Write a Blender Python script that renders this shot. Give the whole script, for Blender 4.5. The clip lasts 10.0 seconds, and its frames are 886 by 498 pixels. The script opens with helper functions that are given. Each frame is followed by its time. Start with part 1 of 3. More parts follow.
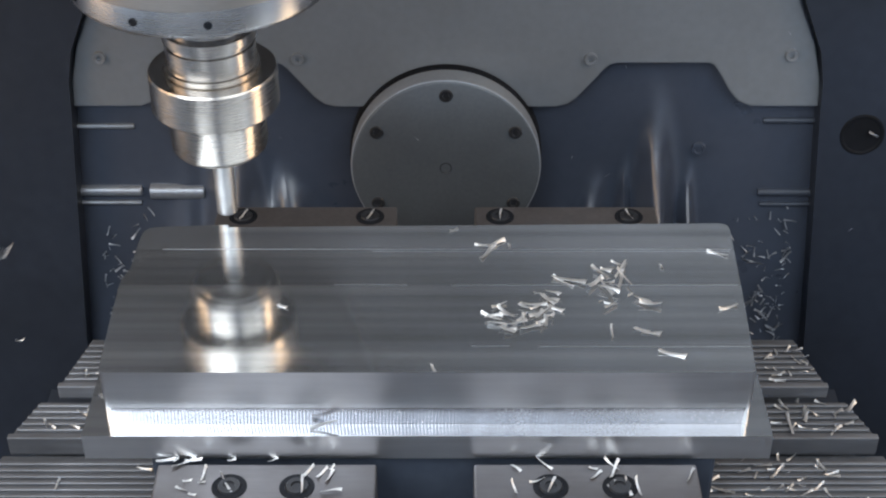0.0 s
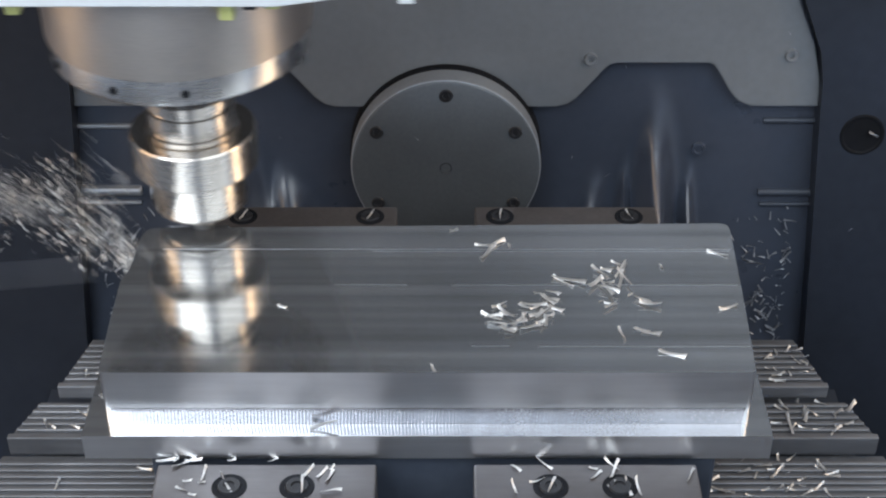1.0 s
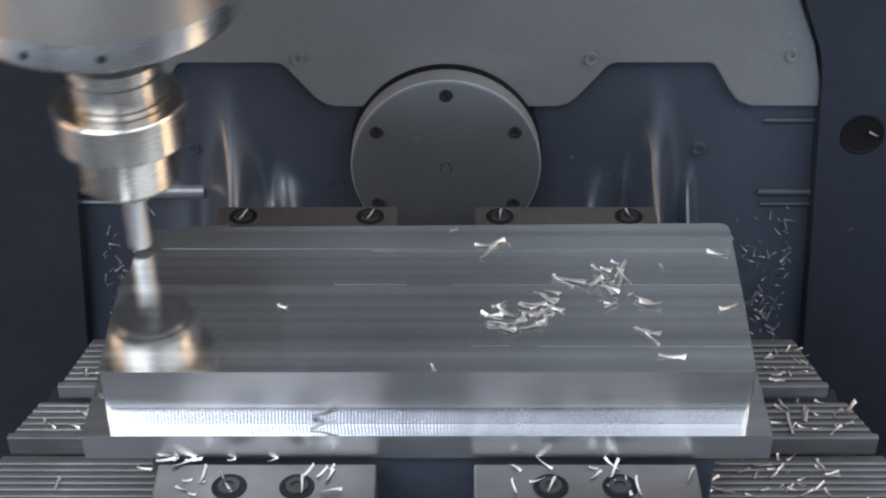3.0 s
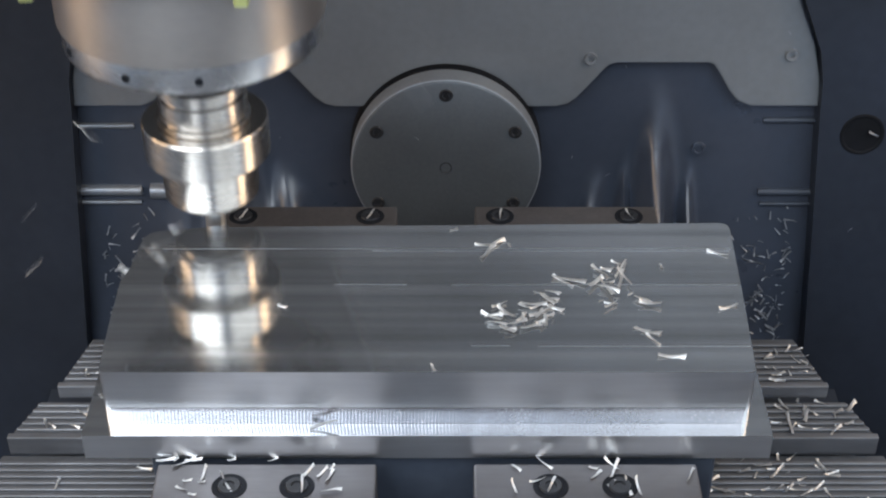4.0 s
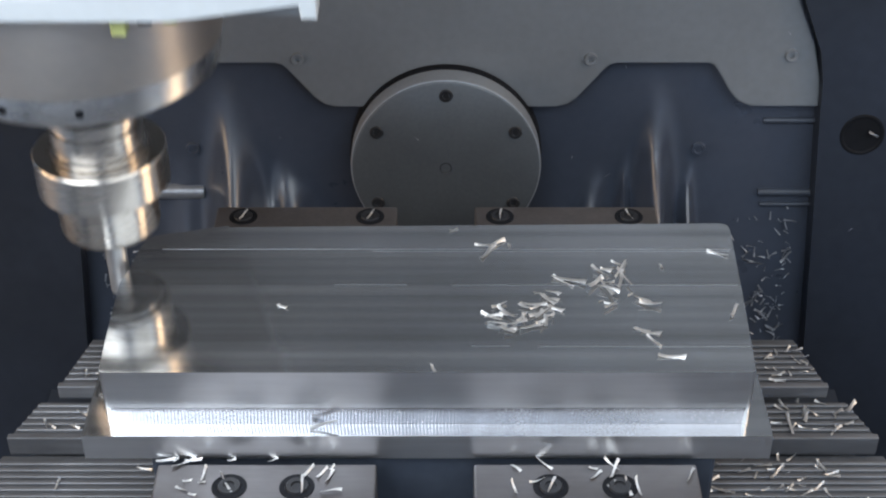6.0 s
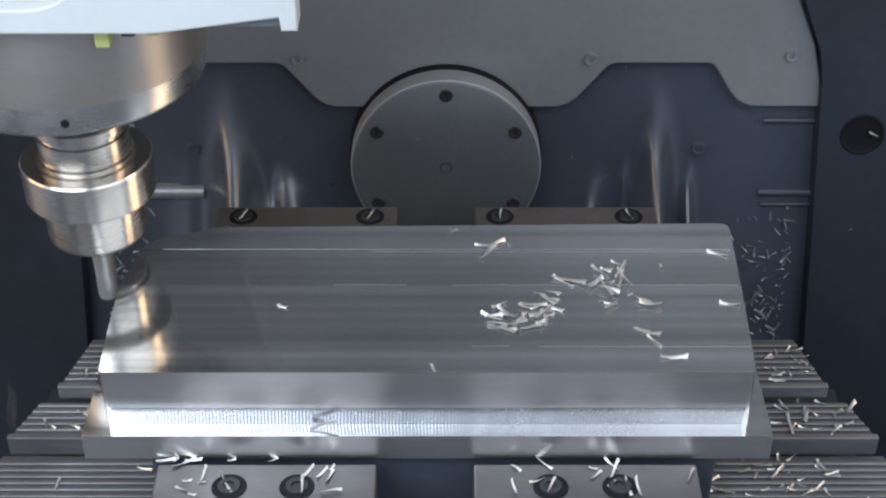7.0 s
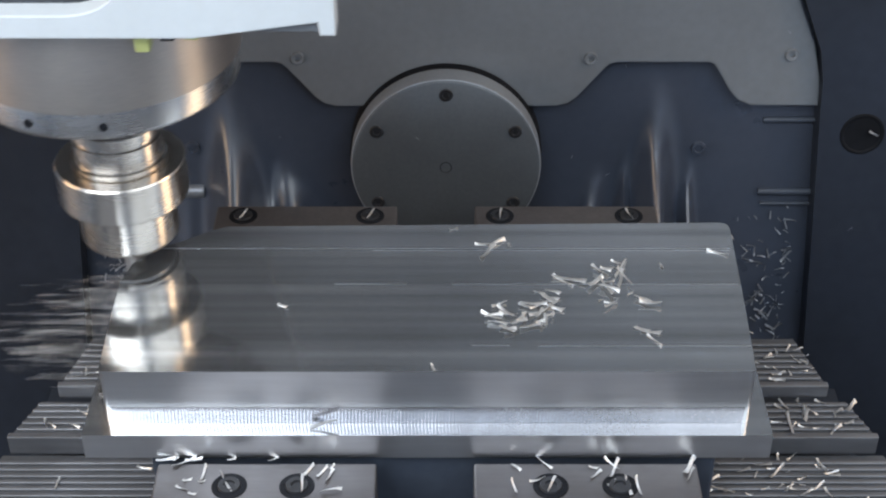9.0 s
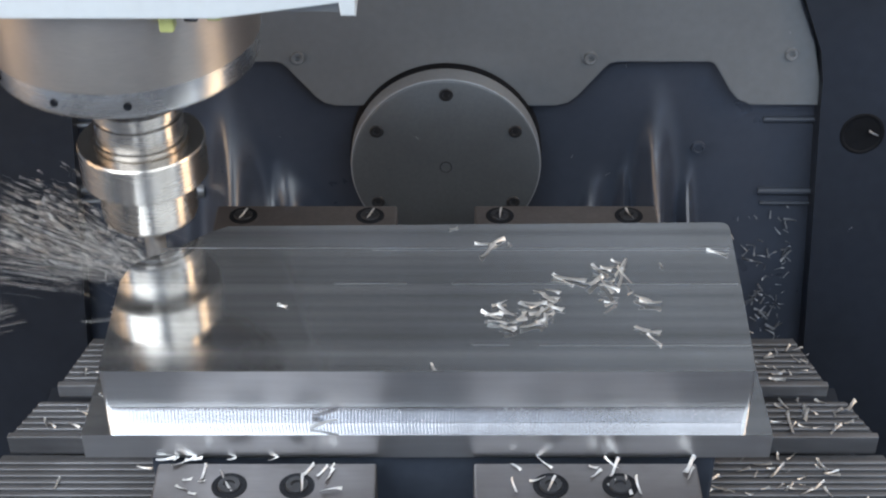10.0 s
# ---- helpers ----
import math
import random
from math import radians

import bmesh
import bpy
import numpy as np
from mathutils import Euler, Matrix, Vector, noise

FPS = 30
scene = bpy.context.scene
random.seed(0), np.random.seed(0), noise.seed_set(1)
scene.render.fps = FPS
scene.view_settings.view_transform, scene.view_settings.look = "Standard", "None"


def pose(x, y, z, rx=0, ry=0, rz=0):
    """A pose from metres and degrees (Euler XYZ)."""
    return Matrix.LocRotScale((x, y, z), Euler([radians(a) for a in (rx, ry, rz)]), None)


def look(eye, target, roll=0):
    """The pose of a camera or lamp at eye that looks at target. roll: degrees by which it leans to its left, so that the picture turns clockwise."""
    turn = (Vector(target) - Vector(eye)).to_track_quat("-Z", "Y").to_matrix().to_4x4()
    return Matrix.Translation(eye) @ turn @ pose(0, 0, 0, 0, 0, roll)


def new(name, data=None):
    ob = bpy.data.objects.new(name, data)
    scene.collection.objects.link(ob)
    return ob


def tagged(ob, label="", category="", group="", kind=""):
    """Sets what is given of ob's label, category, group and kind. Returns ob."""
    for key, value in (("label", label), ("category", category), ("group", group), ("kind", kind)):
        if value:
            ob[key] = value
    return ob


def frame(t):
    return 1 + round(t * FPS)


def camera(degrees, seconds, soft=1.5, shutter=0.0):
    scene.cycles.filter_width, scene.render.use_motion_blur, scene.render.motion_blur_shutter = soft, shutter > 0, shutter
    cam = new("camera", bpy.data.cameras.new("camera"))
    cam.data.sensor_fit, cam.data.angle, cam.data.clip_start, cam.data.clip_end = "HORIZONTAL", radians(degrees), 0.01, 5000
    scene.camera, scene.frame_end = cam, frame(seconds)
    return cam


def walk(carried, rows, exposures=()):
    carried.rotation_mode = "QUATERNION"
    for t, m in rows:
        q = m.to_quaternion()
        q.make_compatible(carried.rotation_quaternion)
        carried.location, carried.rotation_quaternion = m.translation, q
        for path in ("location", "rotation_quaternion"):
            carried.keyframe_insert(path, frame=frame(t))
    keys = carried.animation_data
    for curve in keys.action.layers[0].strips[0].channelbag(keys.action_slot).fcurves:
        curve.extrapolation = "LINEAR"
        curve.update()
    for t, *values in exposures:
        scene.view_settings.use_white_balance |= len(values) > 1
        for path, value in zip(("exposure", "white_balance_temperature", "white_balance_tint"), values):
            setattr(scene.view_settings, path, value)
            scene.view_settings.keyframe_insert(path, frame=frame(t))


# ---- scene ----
# A vertical machining centre mills the corner of an aluminium block held on a fixture.
cam = camera(33.6, 10.0, soft=2.1, shutter=0.5)
EYE, AHEAD = Vector((0.0, -0.5696, 0.6919)), Vector((0.0, 0.80902, -0.58779))


def aim(right, down):
    """The camera's pose, with a shake of a few thousandths of a radian."""
    return look(EYE, EYE + AHEAD + Vector((right, 0, 0)) + Vector((0, 0.588, 0.809)) * down)


walk(cam, [
    (0.0, aim(0, 0)), (0.5, aim(0, 0.0006)), (1.0, aim(0, 0)), (1.5, aim(0, 0.0001)), (2.0, aim(0, 0.0006)),
    (2.5, aim(0, 0)), (4.0, aim(0, -0.0002)), (4.5, aim(0, 0.0004)), (5.0, aim(0, -0.0002)), (5.3, aim(0, 0)),
    (5.5, aim(-0.0015, -0.0007)), (5.7, aim(0, 0)), (7.0, aim(0, 0)), (7.5, aim(0, 0.0003)), (8.0, aim(0, 0.0002)),
    (8.5, aim(0, -0.0004)), (9.0, aim(0, -0.0005)), (9.5, aim(0, -0.001)), (10.0, aim(0, -0.0007))])

# ---- light ----
scene.view_settings.exposure = 0.22
world = bpy.data.worlds.new("enclosure_air")
world.use_nodes = True
world.node_tree.nodes["Background"].inputs[0].default_value = (0.55, 0.62, 0.75, 1)
world.node_tree.nodes["Background"].inputs[1].default_value = 0.08
scene.world = world


def area_lamp(name, at, to, size_x, size_y, watts, colour):
    lamp = bpy.data.lights.new(name, "AREA")
    lamp.shape, lamp.size, lamp.size_y, lamp.energy, lamp.color = "RECTANGLE", size_x, size_y, watts, colour
    ob = new(name, lamp)
    ob.matrix_world = look(at, to)
    return look(at, to), size_x, size_y


UNSEEN_LAMPS = [
    # two white work lamps presumed above the front, out of view
    area_lamp("work_lamp", (-0.60, -0.60, 1.10), (0.0, 0.05, 0.2), 1.1, 0.80, 18.4, (0.85, 0.925, 1.0)),
    area_lamp("work_lamp", (0.60, -0.60, 1.10), (0.0, 0.05, 0.2), 1.1, 0.60, 6.0, (0.86, 0.935, 1.0)),
    # two unseen warm lamps, added to tint the spindle steel
    area_lamp("work_lamp", (0.85, 0.1, 0.8), (0.0, 0.15, 0.25), 0.26, 0.6, 3.0, (1.0, 0.74, 0.50)),
    area_lamp("work_lamp", (-0.88, 0.0, 0.50), (-0.1, 0.12, 0.32), 0.34, 0.7, 3.5, (1.0, 0.73, 0.50)),
]

# ---- materials ----


def material(name, colour, rough=0.5, metal=0.0, grain=0.0, grain_scale=200.0, stain=0.0, stain_scale=12.0, bump=0.0, stretch=(1, 1, 1), each=0.0, coat=0.0, turned_metal=0.0):
    """A surface with fine grain and larger stains in colour and gloss, and fine relief, in metres."""
    m = bpy.data.materials.new(name)
    m.use_nodes = True
    n, l = m.node_tree.nodes, m.node_tree.links
    b = n["Principled BSDF"]
    b.inputs["Metallic"].default_value = metal
    b.inputs["Coat Weight"].default_value = coat
    if turned_metal:
        rings = n.new("ShaderNodeTangent")
        rings.direction_type, rings.axis = "RADIAL", "Z"
        b.inputs["Anisotropic"].default_value, b.inputs["Anisotropic Rotation"].default_value = turned_metal, 0.25
        l.new(rings.outputs[0], b.inputs["Tangent"])
    place, fit = n.new("ShaderNodeTexCoord"), n.new("ShaderNodeMapping")
    fit.inputs["Scale"].default_value = stretch
    l.new(place.outputs["Object"], fit.inputs["Vector"])
    fine, wide = n.new("ShaderNodeTexNoise"), n.new("ShaderNodeTexNoise")
    fine.inputs["Scale"].default_value, fine.inputs["Detail"].default_value = grain_scale, 4
    wide.inputs["Scale"].default_value, wide.inputs["Detail"].default_value = stain_scale, 6
    l.new(fit.outputs[0], fine.inputs["Vector"])
    l.new(place.outputs["Object"], wide.inputs["Vector"])

    def ranged(source, low, high):
        r = n.new("ShaderNodeMapRange")
        r.inputs["From Min"].default_value, r.inputs["From Max"].default_value = 0.3, 0.7
        r.inputs["To Min"].default_value, r.inputs["To Max"].default_value = low, high
        l.new(source, r.inputs["Value"])
        return r.outputs[0]

    def times(a, c):
        k = n.new("ShaderNodeMath")
        k.operation = "MULTIPLY"
        l.new(a, k.inputs[0])
        l.new(c, k.inputs[1])
        return k.outputs[0]

    value = times(ranged(fine.outputs["Fac"], 1 - grain, 1 + grain), ranged(wide.outputs["Fac"], 1 - stain, 1 + stain))
    if each:
        info, spread = n.new("ShaderNodeObjectInfo"), n.new("ShaderNodeMapRange")
        spread.inputs["To Min"].default_value, spread.inputs["To Max"].default_value = 1 - each, 1 + each
        l.new(info.outputs["Random"], spread.inputs["Value"])
        value = times(value, spread.outputs[0])
    tint = n.new("ShaderNodeVectorMath")
    tint.operation = "SCALE"
    tint.inputs[0].default_value = colour
    l.new(value, tint.inputs["Scale"])
    l.new(tint.outputs[0], b.inputs["Base Color"])
    l.new(times(ranged(wide.outputs["Fac"], rough * (1 + 0.6 * stain), rough * (1 - 0.4 * stain)), ranged(fine.outputs["Fac"], 1 - grain, 1 + grain)), b.inputs["Roughness"])
    if bump:
        relief = n.new("ShaderNodeBump")
        relief.inputs["Strength"].default_value, relief.inputs["Distance"].default_value = 1.0, bump
        l.new(fine.outputs["Fac"], relief.inputs["Height"])
        l.new(relief.outputs[0], b.inputs["Normal"])
    return m


ALU_TOP = material("milled_aluminium_face", (0.55, 0.565, 0.58), 0.105, 0.935, 0.22, 120, 0.12, 9, 0.000001, (0.006, 1, 1))
def add_passes(m):
    """Bands across y, one for each pass of the face mill, in gloss and tone."""
    n, l = m.node_tree.nodes, m.node_tree.links
    b = n["Principled BSDF"]
    where, split, ramp = n.new("ShaderNodeNewGeometry"), n.new("ShaderNodeSeparateXYZ"), n.new("ShaderNodeValToRGB")
    span = n.new("ShaderNodeMapRange")
    span.inputs["From Min"].default_value, span.inputs["From Max"].default_value = -0.01, 0.14
    l.new(where.outputs["Position"], split.inputs[0])
    l.new(split.outputs["Y"], span.inputs["Value"])
    l.new(span.outputs[0], ramp.inputs["Fac"])
    stops = ((0.0, 0.60), (0.20, 0.66), (0.21, 0.40), (0.42, 0.46), (0.50, 0.56), (0.555, 0.72), (0.56, 0.34), (0.66, 0.46), (0.74, 0.70), (0.78, 0.55), (0.785, 0.80), (1.0, 0.70))
    while len(ramp.color_ramp.elements) < len(stops):
        ramp.color_ramp.elements.new(0.5)
    for e, (at, v) in zip(ramp.color_ramp.elements, stops):
        e.position, e.color = at, (v, v, v, 1)
    for socket, low, high in (("Roughness", 0.45, 1.7), ("Base Color", 0.80, 1.18)):
        old = b.inputs[socket].links[0].from_socket
        scale = n.new("ShaderNodeMapRange")
        scale.inputs["From Min"].default_value, scale.inputs["From Max"].default_value = 0.3, 0.8
        scale.inputs["To Min"].default_value, scale.inputs["To Max"].default_value = low, high
        l.new(ramp.outputs["Color"], scale.inputs["Value"])
        k = n.new("ShaderNodeVectorMath")
        k.operation = "SCALE"
        l.new(old, k.inputs[0])
        l.new(scale.outputs[0], k.inputs["Scale"])
        l.new(k.outputs[0], b.inputs[socket])


add_passes(ALU_TOP)
ALU = material("milled_aluminium", (0.76, 0.77, 0.79), 0.30, 1.0, 0.035, 300, 0.08, 20, 0.0000015, (0.05, 1, 1))
ALU_COVE = material("ball_milled_aluminium", (0.51, 0.51, 0.54), 0.26, 1.0, 0.05, 600, 0.1, 20)
# darker chip for the casting: dirt and wet, with its shade painted in
DULL_CHIP = material("wet_shaded_chip", (0.30, 0.31, 0.33), 0.5, 0.6, 0.1, 900, 0.2, 60, 0.00001, (1, 1, 1), 0.35)
CHIP = material("aluminium_chip", (0.72, 0.71, 0.69), 0.46, 0.82, 0.1, 900, 0.1, 60, 0.00001, (1, 1, 1), 0.15)
JAW = material("ground_fixture_steel", (0.165, 0.158, 0.160), 0.5, 0.9, 0.08, 400, 0.2, 18, 0.000004, (0.1, 1, 1))
DARK_JAW = material("blued_jaw_steel", (0.18, 0.162, 0.155), 0.45, 0.8, 0.1, 400, 0.25, 15)
BLACK_OXIDE = material("black_oxide_screw", (0.028, 0.029, 0.033), 0.45, 0.3, 0.2, 500, 0.2, 60)
# near-black, low gloss: puts the shade of open holes into the colour
NEAR_BLACK = material("near_black_fill", (0.012, 0.013, 0.016), 0.6, 0.0, 0.2, 300, 0.3, 20)
NEAR_BLACK.node_tree.nodes["Principled BSDF"].inputs["Specular IOR Level"].default_value = 0.1
RIB = material("ribbed_cover_steel", (0.19, 0.194, 0.205), 0.58, 0.7, 0.12, 300, 0.25, 12, 0.000006, (0.1, 1, 1), 0.1)
COVER = material("cover_body_steel", (0.125, 0.13, 0.14), 0.55, 0.6, 0.12, 300, 0.25, 12)
CHROME = material("turned_spindle_steel", (0.64, 0.59, 0.53), 0.27, 1.0, 0.02, 300, 0.08, 30, 0.0, (0.3, 0.3, 6), turned_metal=0.8)
RING = material("bright_nose_ring", (0.68, 0.665, 0.645), 0.27, 1.0, 0.02, 300, 0.06, 30, 0.0, (0.3, 0.3, 6), turned_metal=0.8)
SATIN = material("satin_spindle_nose", (0.50, 0.46, 0.42), 0.44, 1.0, 0.06, 500, 0.15, 16, 0.000003, (0.3, 0.3, 5), turned_metal=0.6)
CARBIDE = material("bright_carbide", (0.62, 0.62, 0.61), 0.46, 1.0, 0.06, 600, 0.1, 40)
WHITE = material("white_machine_paint", (0.62, 0.65, 0.66), 0.35, 0.0, 0.02, 200, 0.05, 8, 0.00002)
YELLOW = material("yellow_green_plastic", (0.56, 0.58, 0.22), 0.4, 0.0, 0.05, 200, 0.1, 20)
GREY_PLATE = material("grey_painted_plate", (0.185, 0.198, 0.212), 0.42, 0.15, 0.04, 150, 0.12, 6, 0.00001)
ROD = material("dull_rod_steel", (0.30, 0.32, 0.35), 0.4, 0.6, 0.1, 200, 0.2, 15)
RIM = material("polished_rim_steel", (0.42, 0.44, 0.46), 0.46, 0.7, 0.06, 400, 0.15, 14)
HUB = material("dark_turned_hub", (0.145, 0.158, 0.168), 0.42, 0.6, 0.06, 350, 0.2, 10, 0.000006)
CASTING = material("dark_blue_casting_paint", (0.050, 0.060, 0.083), 0.30, 0.0, 0.05, 120, 0.2, 7, 0.00001, coat=0.5)
CASTING.node_tree.nodes["Principled BSDF"].inputs["Coat Roughness"].default_value = 0.22
PALE_BOUNCE = material("pale_bounce_paint", (0.62, 0.71, 0.84), 0.5, 0.0, 0.03, 100, 0.1, 4, 0.00002)
PANEL_GREY = material("dark_grey_panel_paint", (0.14, 0.15, 0.165), 0.45, 0.0, 0.05, 100, 0.2, 4, 0.00002)
CHEEK_PAINT = material("black_cheek_paint", (0.020, 0.025, 0.036), 0.40, 0.0, 0.1, 100, 0.3, 5, 0.00002)
TABLE = material("dark_blue_table_paint", (0.045, 0.055, 0.075), 0.45, 0.0, 0.1, 150, 0.3, 14)
SLOT = material("dark_grey_opening_shade", (0.05, 0.056, 0.066), 0.5, 0.0, 0.08, 200, 0.2, 12)
# the chuck's own steel, darker: the flats' dark reflections are in the colour
DARK_FLATS = material("darkened_chuck_steel", (0.40, 0.385, 0.37), 0.22, 1.0, 0.03, 300, 0.08, 30)
WALL = material("charcoal_enclosure_steel", (0.022, 0.027, 0.037), 0.42, 0.0, 0.1, 100, 0.35, 5, 0.00002)

# ---- mesh helpers ----


def part(name, bm, mat, parent=None, label="", smooth=False):
    me = bpy.data.meshes.new(name)
    bmesh.ops.recalc_face_normals(bm, faces=bm.faces)
    if smooth:
        for f in bm.faces:
            f.smooth = True
        for e in bm.edges:
            if len(e.link_faces) == 2 and e.calc_face_angle() > 0.6:
                e.smooth = False
    bm.to_mesh(me)
    bm.free()
    me.materials.append(mat)
    ob = new(name, me)
    if parent:
        ob.parent = parent
    return tagged(ob, label)


def thing(name, at, label, category, group="", kind=""):
    ob = new(name)
    ob.matrix_world = at if isinstance(at, Matrix) else Matrix.Translation(at)
    ob.empty_display_size = 0.01
    return tagged(ob, label, category, group, kind)


def block(x0, x1, y0, y1, z0, z1, bevel=0.0, bm=None, steps=2):
    bm = bm or bmesh.new()
    made = bmesh.ops.create_cube(bm, size=1.0)["verts"]
    bmesh.ops.scale(bm, vec=(x1 - x0, y1 - y0, z1 - z0), verts=made)
    bmesh.ops.translate(bm, vec=((x0 + x1) / 2, (y0 + y1) / 2, (z0 + z1) / 2), verts=made)
    if bevel:
        bmesh.ops.bevel(bm, geom=list({e for v in made for e in v.link_edges}), offset=bevel, segments=steps, affect="EDGES", profile=0.5)
    return bm


def turned(profile, sides=96, bm=None):
    """A turned body about z from (radius, height) pairs, closed where the radius is nil."""
    bm = bm or bmesh.new()
    rings = []
    for r, z in profile:
        if r < 1e-6:
            rings.append([bm.verts.new((0, 0, z))])
        else:
            rings.append([bm.verts.new((r * math.cos(a), r * math.sin(a), z)) for a in (math.tau * i / sides for i in range(sides))])
    for a, b in zip(rings, rings[1:]):
        for i in range(sides):
            j = (i + 1) % sides
            ring = [a[i % len(a)], a[j % len(a)], b[j % len(b)], b[i % len(b)]]
            ring = [v for k, v in enumerate(ring) if v not in ring[:k]]
            if len(ring) > 2:
                bm.faces.new(ring)
    return bm


def prism(points, z0, z1, bm=None):
    """An upright prism over a closed outline of (x, y) points."""
    bm = bm or bmesh.new()
    low = [bm.verts.new((x, y, z0)) for x, y in points]
    high = [bm.verts.new((x, y, z1)) for x, y in points]
    bm.faces.new(low[::-1])
    bm.faces.new(high)
    for i in range(len(points)):
        j = (i + 1) % len(points)
        bm.faces.new((low[i], low[j], high[j], high[i]))
    return bm


def tipped(bm, m):
    bmesh.ops.transform(bm, matrix=m, verts=bm.verts)
    return bm


# ---- enclosure ----
TOP, LEDGE, SEAT = 0.200, 0.1649, 0.1491  # heights of the block's face, its ledge and the jaws' top
part("floor", block(-1.0, 1.0, -1.0, 0.75, -0.32, -0.30), WALL).update_tag()
tagged(bpy.data.objects["floor"], "dark steel chip pan floor of the machine", "floor", kind="structure")
tagged(part("wall_north", block(-1.0, 1.0, 0.70, 0.75, -0.30, 1.3), WALL), "dark steel back wall of the machine enclosure", "wall", kind="structure")
# front, sides and roof stay unseen; their pale colour bounces fill light
tagged(part("wall_south", block(-1.0, 1.0, -1.05, -1.0, -0.30, 1.3), PALE_BOUNCE), "unseen front wall of the machine enclosure, pale to bounce light", "wall", kind="structure")
tagged(part("wall_west", block(-1.05, -1.0, -1.0, 0.75, -0.30, 1.3), PALE_BOUNCE), "unseen side wall of the machine enclosure, pale to bounce light", "wall", kind="structure")
tagged(part("wall_east", block(1.0, 1.05, -1.0, 0.75, -0.30, 1.3), PALE_BOUNCE), "unseen side wall of the machine enclosure, pale to bounce light", "wall", kind="structure")
tagged(part("ceiling", block(-1.05, 1.05, -1.05, 0.75, 1.3, 1.34), PALE_BOUNCE), "unseen roof of the machine enclosure, pale to bounce light", "ceiling", kind="structure")

# made-up housings behind the unseen lamps
for at, wide, high in UNSEEN_LAMPS:
    light = thing("unseen_lamp_box", at, "dark housing added behind an unseen lamp", "lamp", "work lights")
    part("housing", block(-wide / 2 - 0.012, wide / 2 + 0.012, -high / 2 - 0.012, high / 2 + 0.012, 0.006, 0.040, 0.004), WALL, light)
    part("bracket", block(-0.02, 0.02, -0.02, 0.02, 0.040, 0.12, 0.003), WALL, light)

# ---- trunnion housing behind the block ----
BACK = Matrix.Translation((0.0021, 0.34, 0.1046)) @ pose(0, 0, 0, -5.5)
FLAT = pose(0, 0, 0, 90)  # lays an upright prism's axis along -y: (x, y, z) to (x, -z, y)
housing = thing("trunnion_housing", BACK, "dark blue painted casting with a grey cover plate", "machine housing")
part("casting", block(-0.62, 0.62, 0.036, 0.12, -0.40, 0.45), CASTING, housing, "dark blue glossy painted casting")
half = [(0.0, 0.0372), (0.082, 0.0372), (0.090, 0.0395), (0.0964, 0.0445), (0.1158, 0.0675), (0.1195, 0.0708), (0.1245, 0.0722), (0.1915, 0.0722), (0.1955, 0.0706), (0.1985, 0.0665), (0.2085, 0.050), (0.2155, 0.0420), (0.2250, 0.0378), (0.2755, 0.0376), (0.2735, 0.060), (0.267, 0.0848), (0.2520, 0.1193), (0.238, 0.155), (0.228, 0.185), (0.0, 0.185)]
outline = half + [(-x, z) for x, z in half[-2:0:-1]]
# unseen panel, added so the block's face reflects something dark
tagged(part("machine_column", block(-0.52, 0.52, 0.345, 0.40, 0.325, 1.0, 0.006), PANEL_GREY), "dark grey panel out of view, added for the block face's reflection", "machine column")
plate_bm = tipped(prism(outline, -0.035, -0.026), FLAT)
bmesh.ops.bevel(plate_bm, geom=[e for e in plate_bm.edges if all(v.co.y < 0.0261 for v in e.verts)], offset=0.0012, segments=2, affect="EDGES")
part("cover_plate", plate_bm, GREY_PLATE, housing, "grey painted cover plate with cut-outs")
for x, z in ((-0.1077, 0.076), (0.1052, 0.076), (0.2507, 0.079), (-0.2514, 0.077), (0.0, 0.16)):
    bolt = turned([(0, 0.0002), (0.0020, 0.0002), (0.0021, 0.0022), (0.0044, 0.0026), (0.0048, 0.0020), (0.0050, -0.002), (0, -0.002)], 24)
    part("bolt", tipped(bolt, Matrix.Translation((x, 0.026, z)) @ FLAT), GREY_PLATE, housing, smooth=True)
hub = part("hub", tipped(turned([(0, 0.0), (0.0672, 0.0), (0.0690, -0.0010), (0.0690, -0.0120), (0, -0.012)], 128), FLAT), HUB, housing, "dark turned steel hub flange", smooth=True)
part("rim", tipped(turned([(0.0684, -0.0012), (0.0698, -0.0016), (0.0703, -0.0035), (0.0703, -0.0200), (0.0684, -0.0200), (0.0684, -0.0012)], 128), FLAT), RIM, housing, "polished steel rim", smooth=True)
part("seal_ring", tipped(turned([(0.060, -0.0190), (0.0710, -0.0195), (0.0717, -0.0215), (0.0718, -0.036), (0.060, -0.036), (0.060, -0.0190)], 128), FLAT), NEAR_BLACK, housing, "near-black ring round the hub", smooth=True)
for i in range(6):
    a = radians(30 + 60 * i)
    hole = turned([(0, 0.0003), (0.0022, 0.0003), (0.0026, 0.0012), (0.0044, 0.0012), (0.0050, 0.0004), (0.0050, -0.002), (0, -0.002)], 24)
    part("screw", tipped(hole, Matrix.Translation((0.0583 * math.cos(a), 0, 0.0583 * math.sin(a))) @ FLAT), BLACK_OXIDE, hub, smooth=True)
part("screw", tipped(turned([(0, -0.0006), (0.0030, -0.0004), (0.0045, 0.0005), (0.0048, -0.002), (0, -0.002)], 24), FLAT), BLACK_OXIDE, hub, smooth=True)

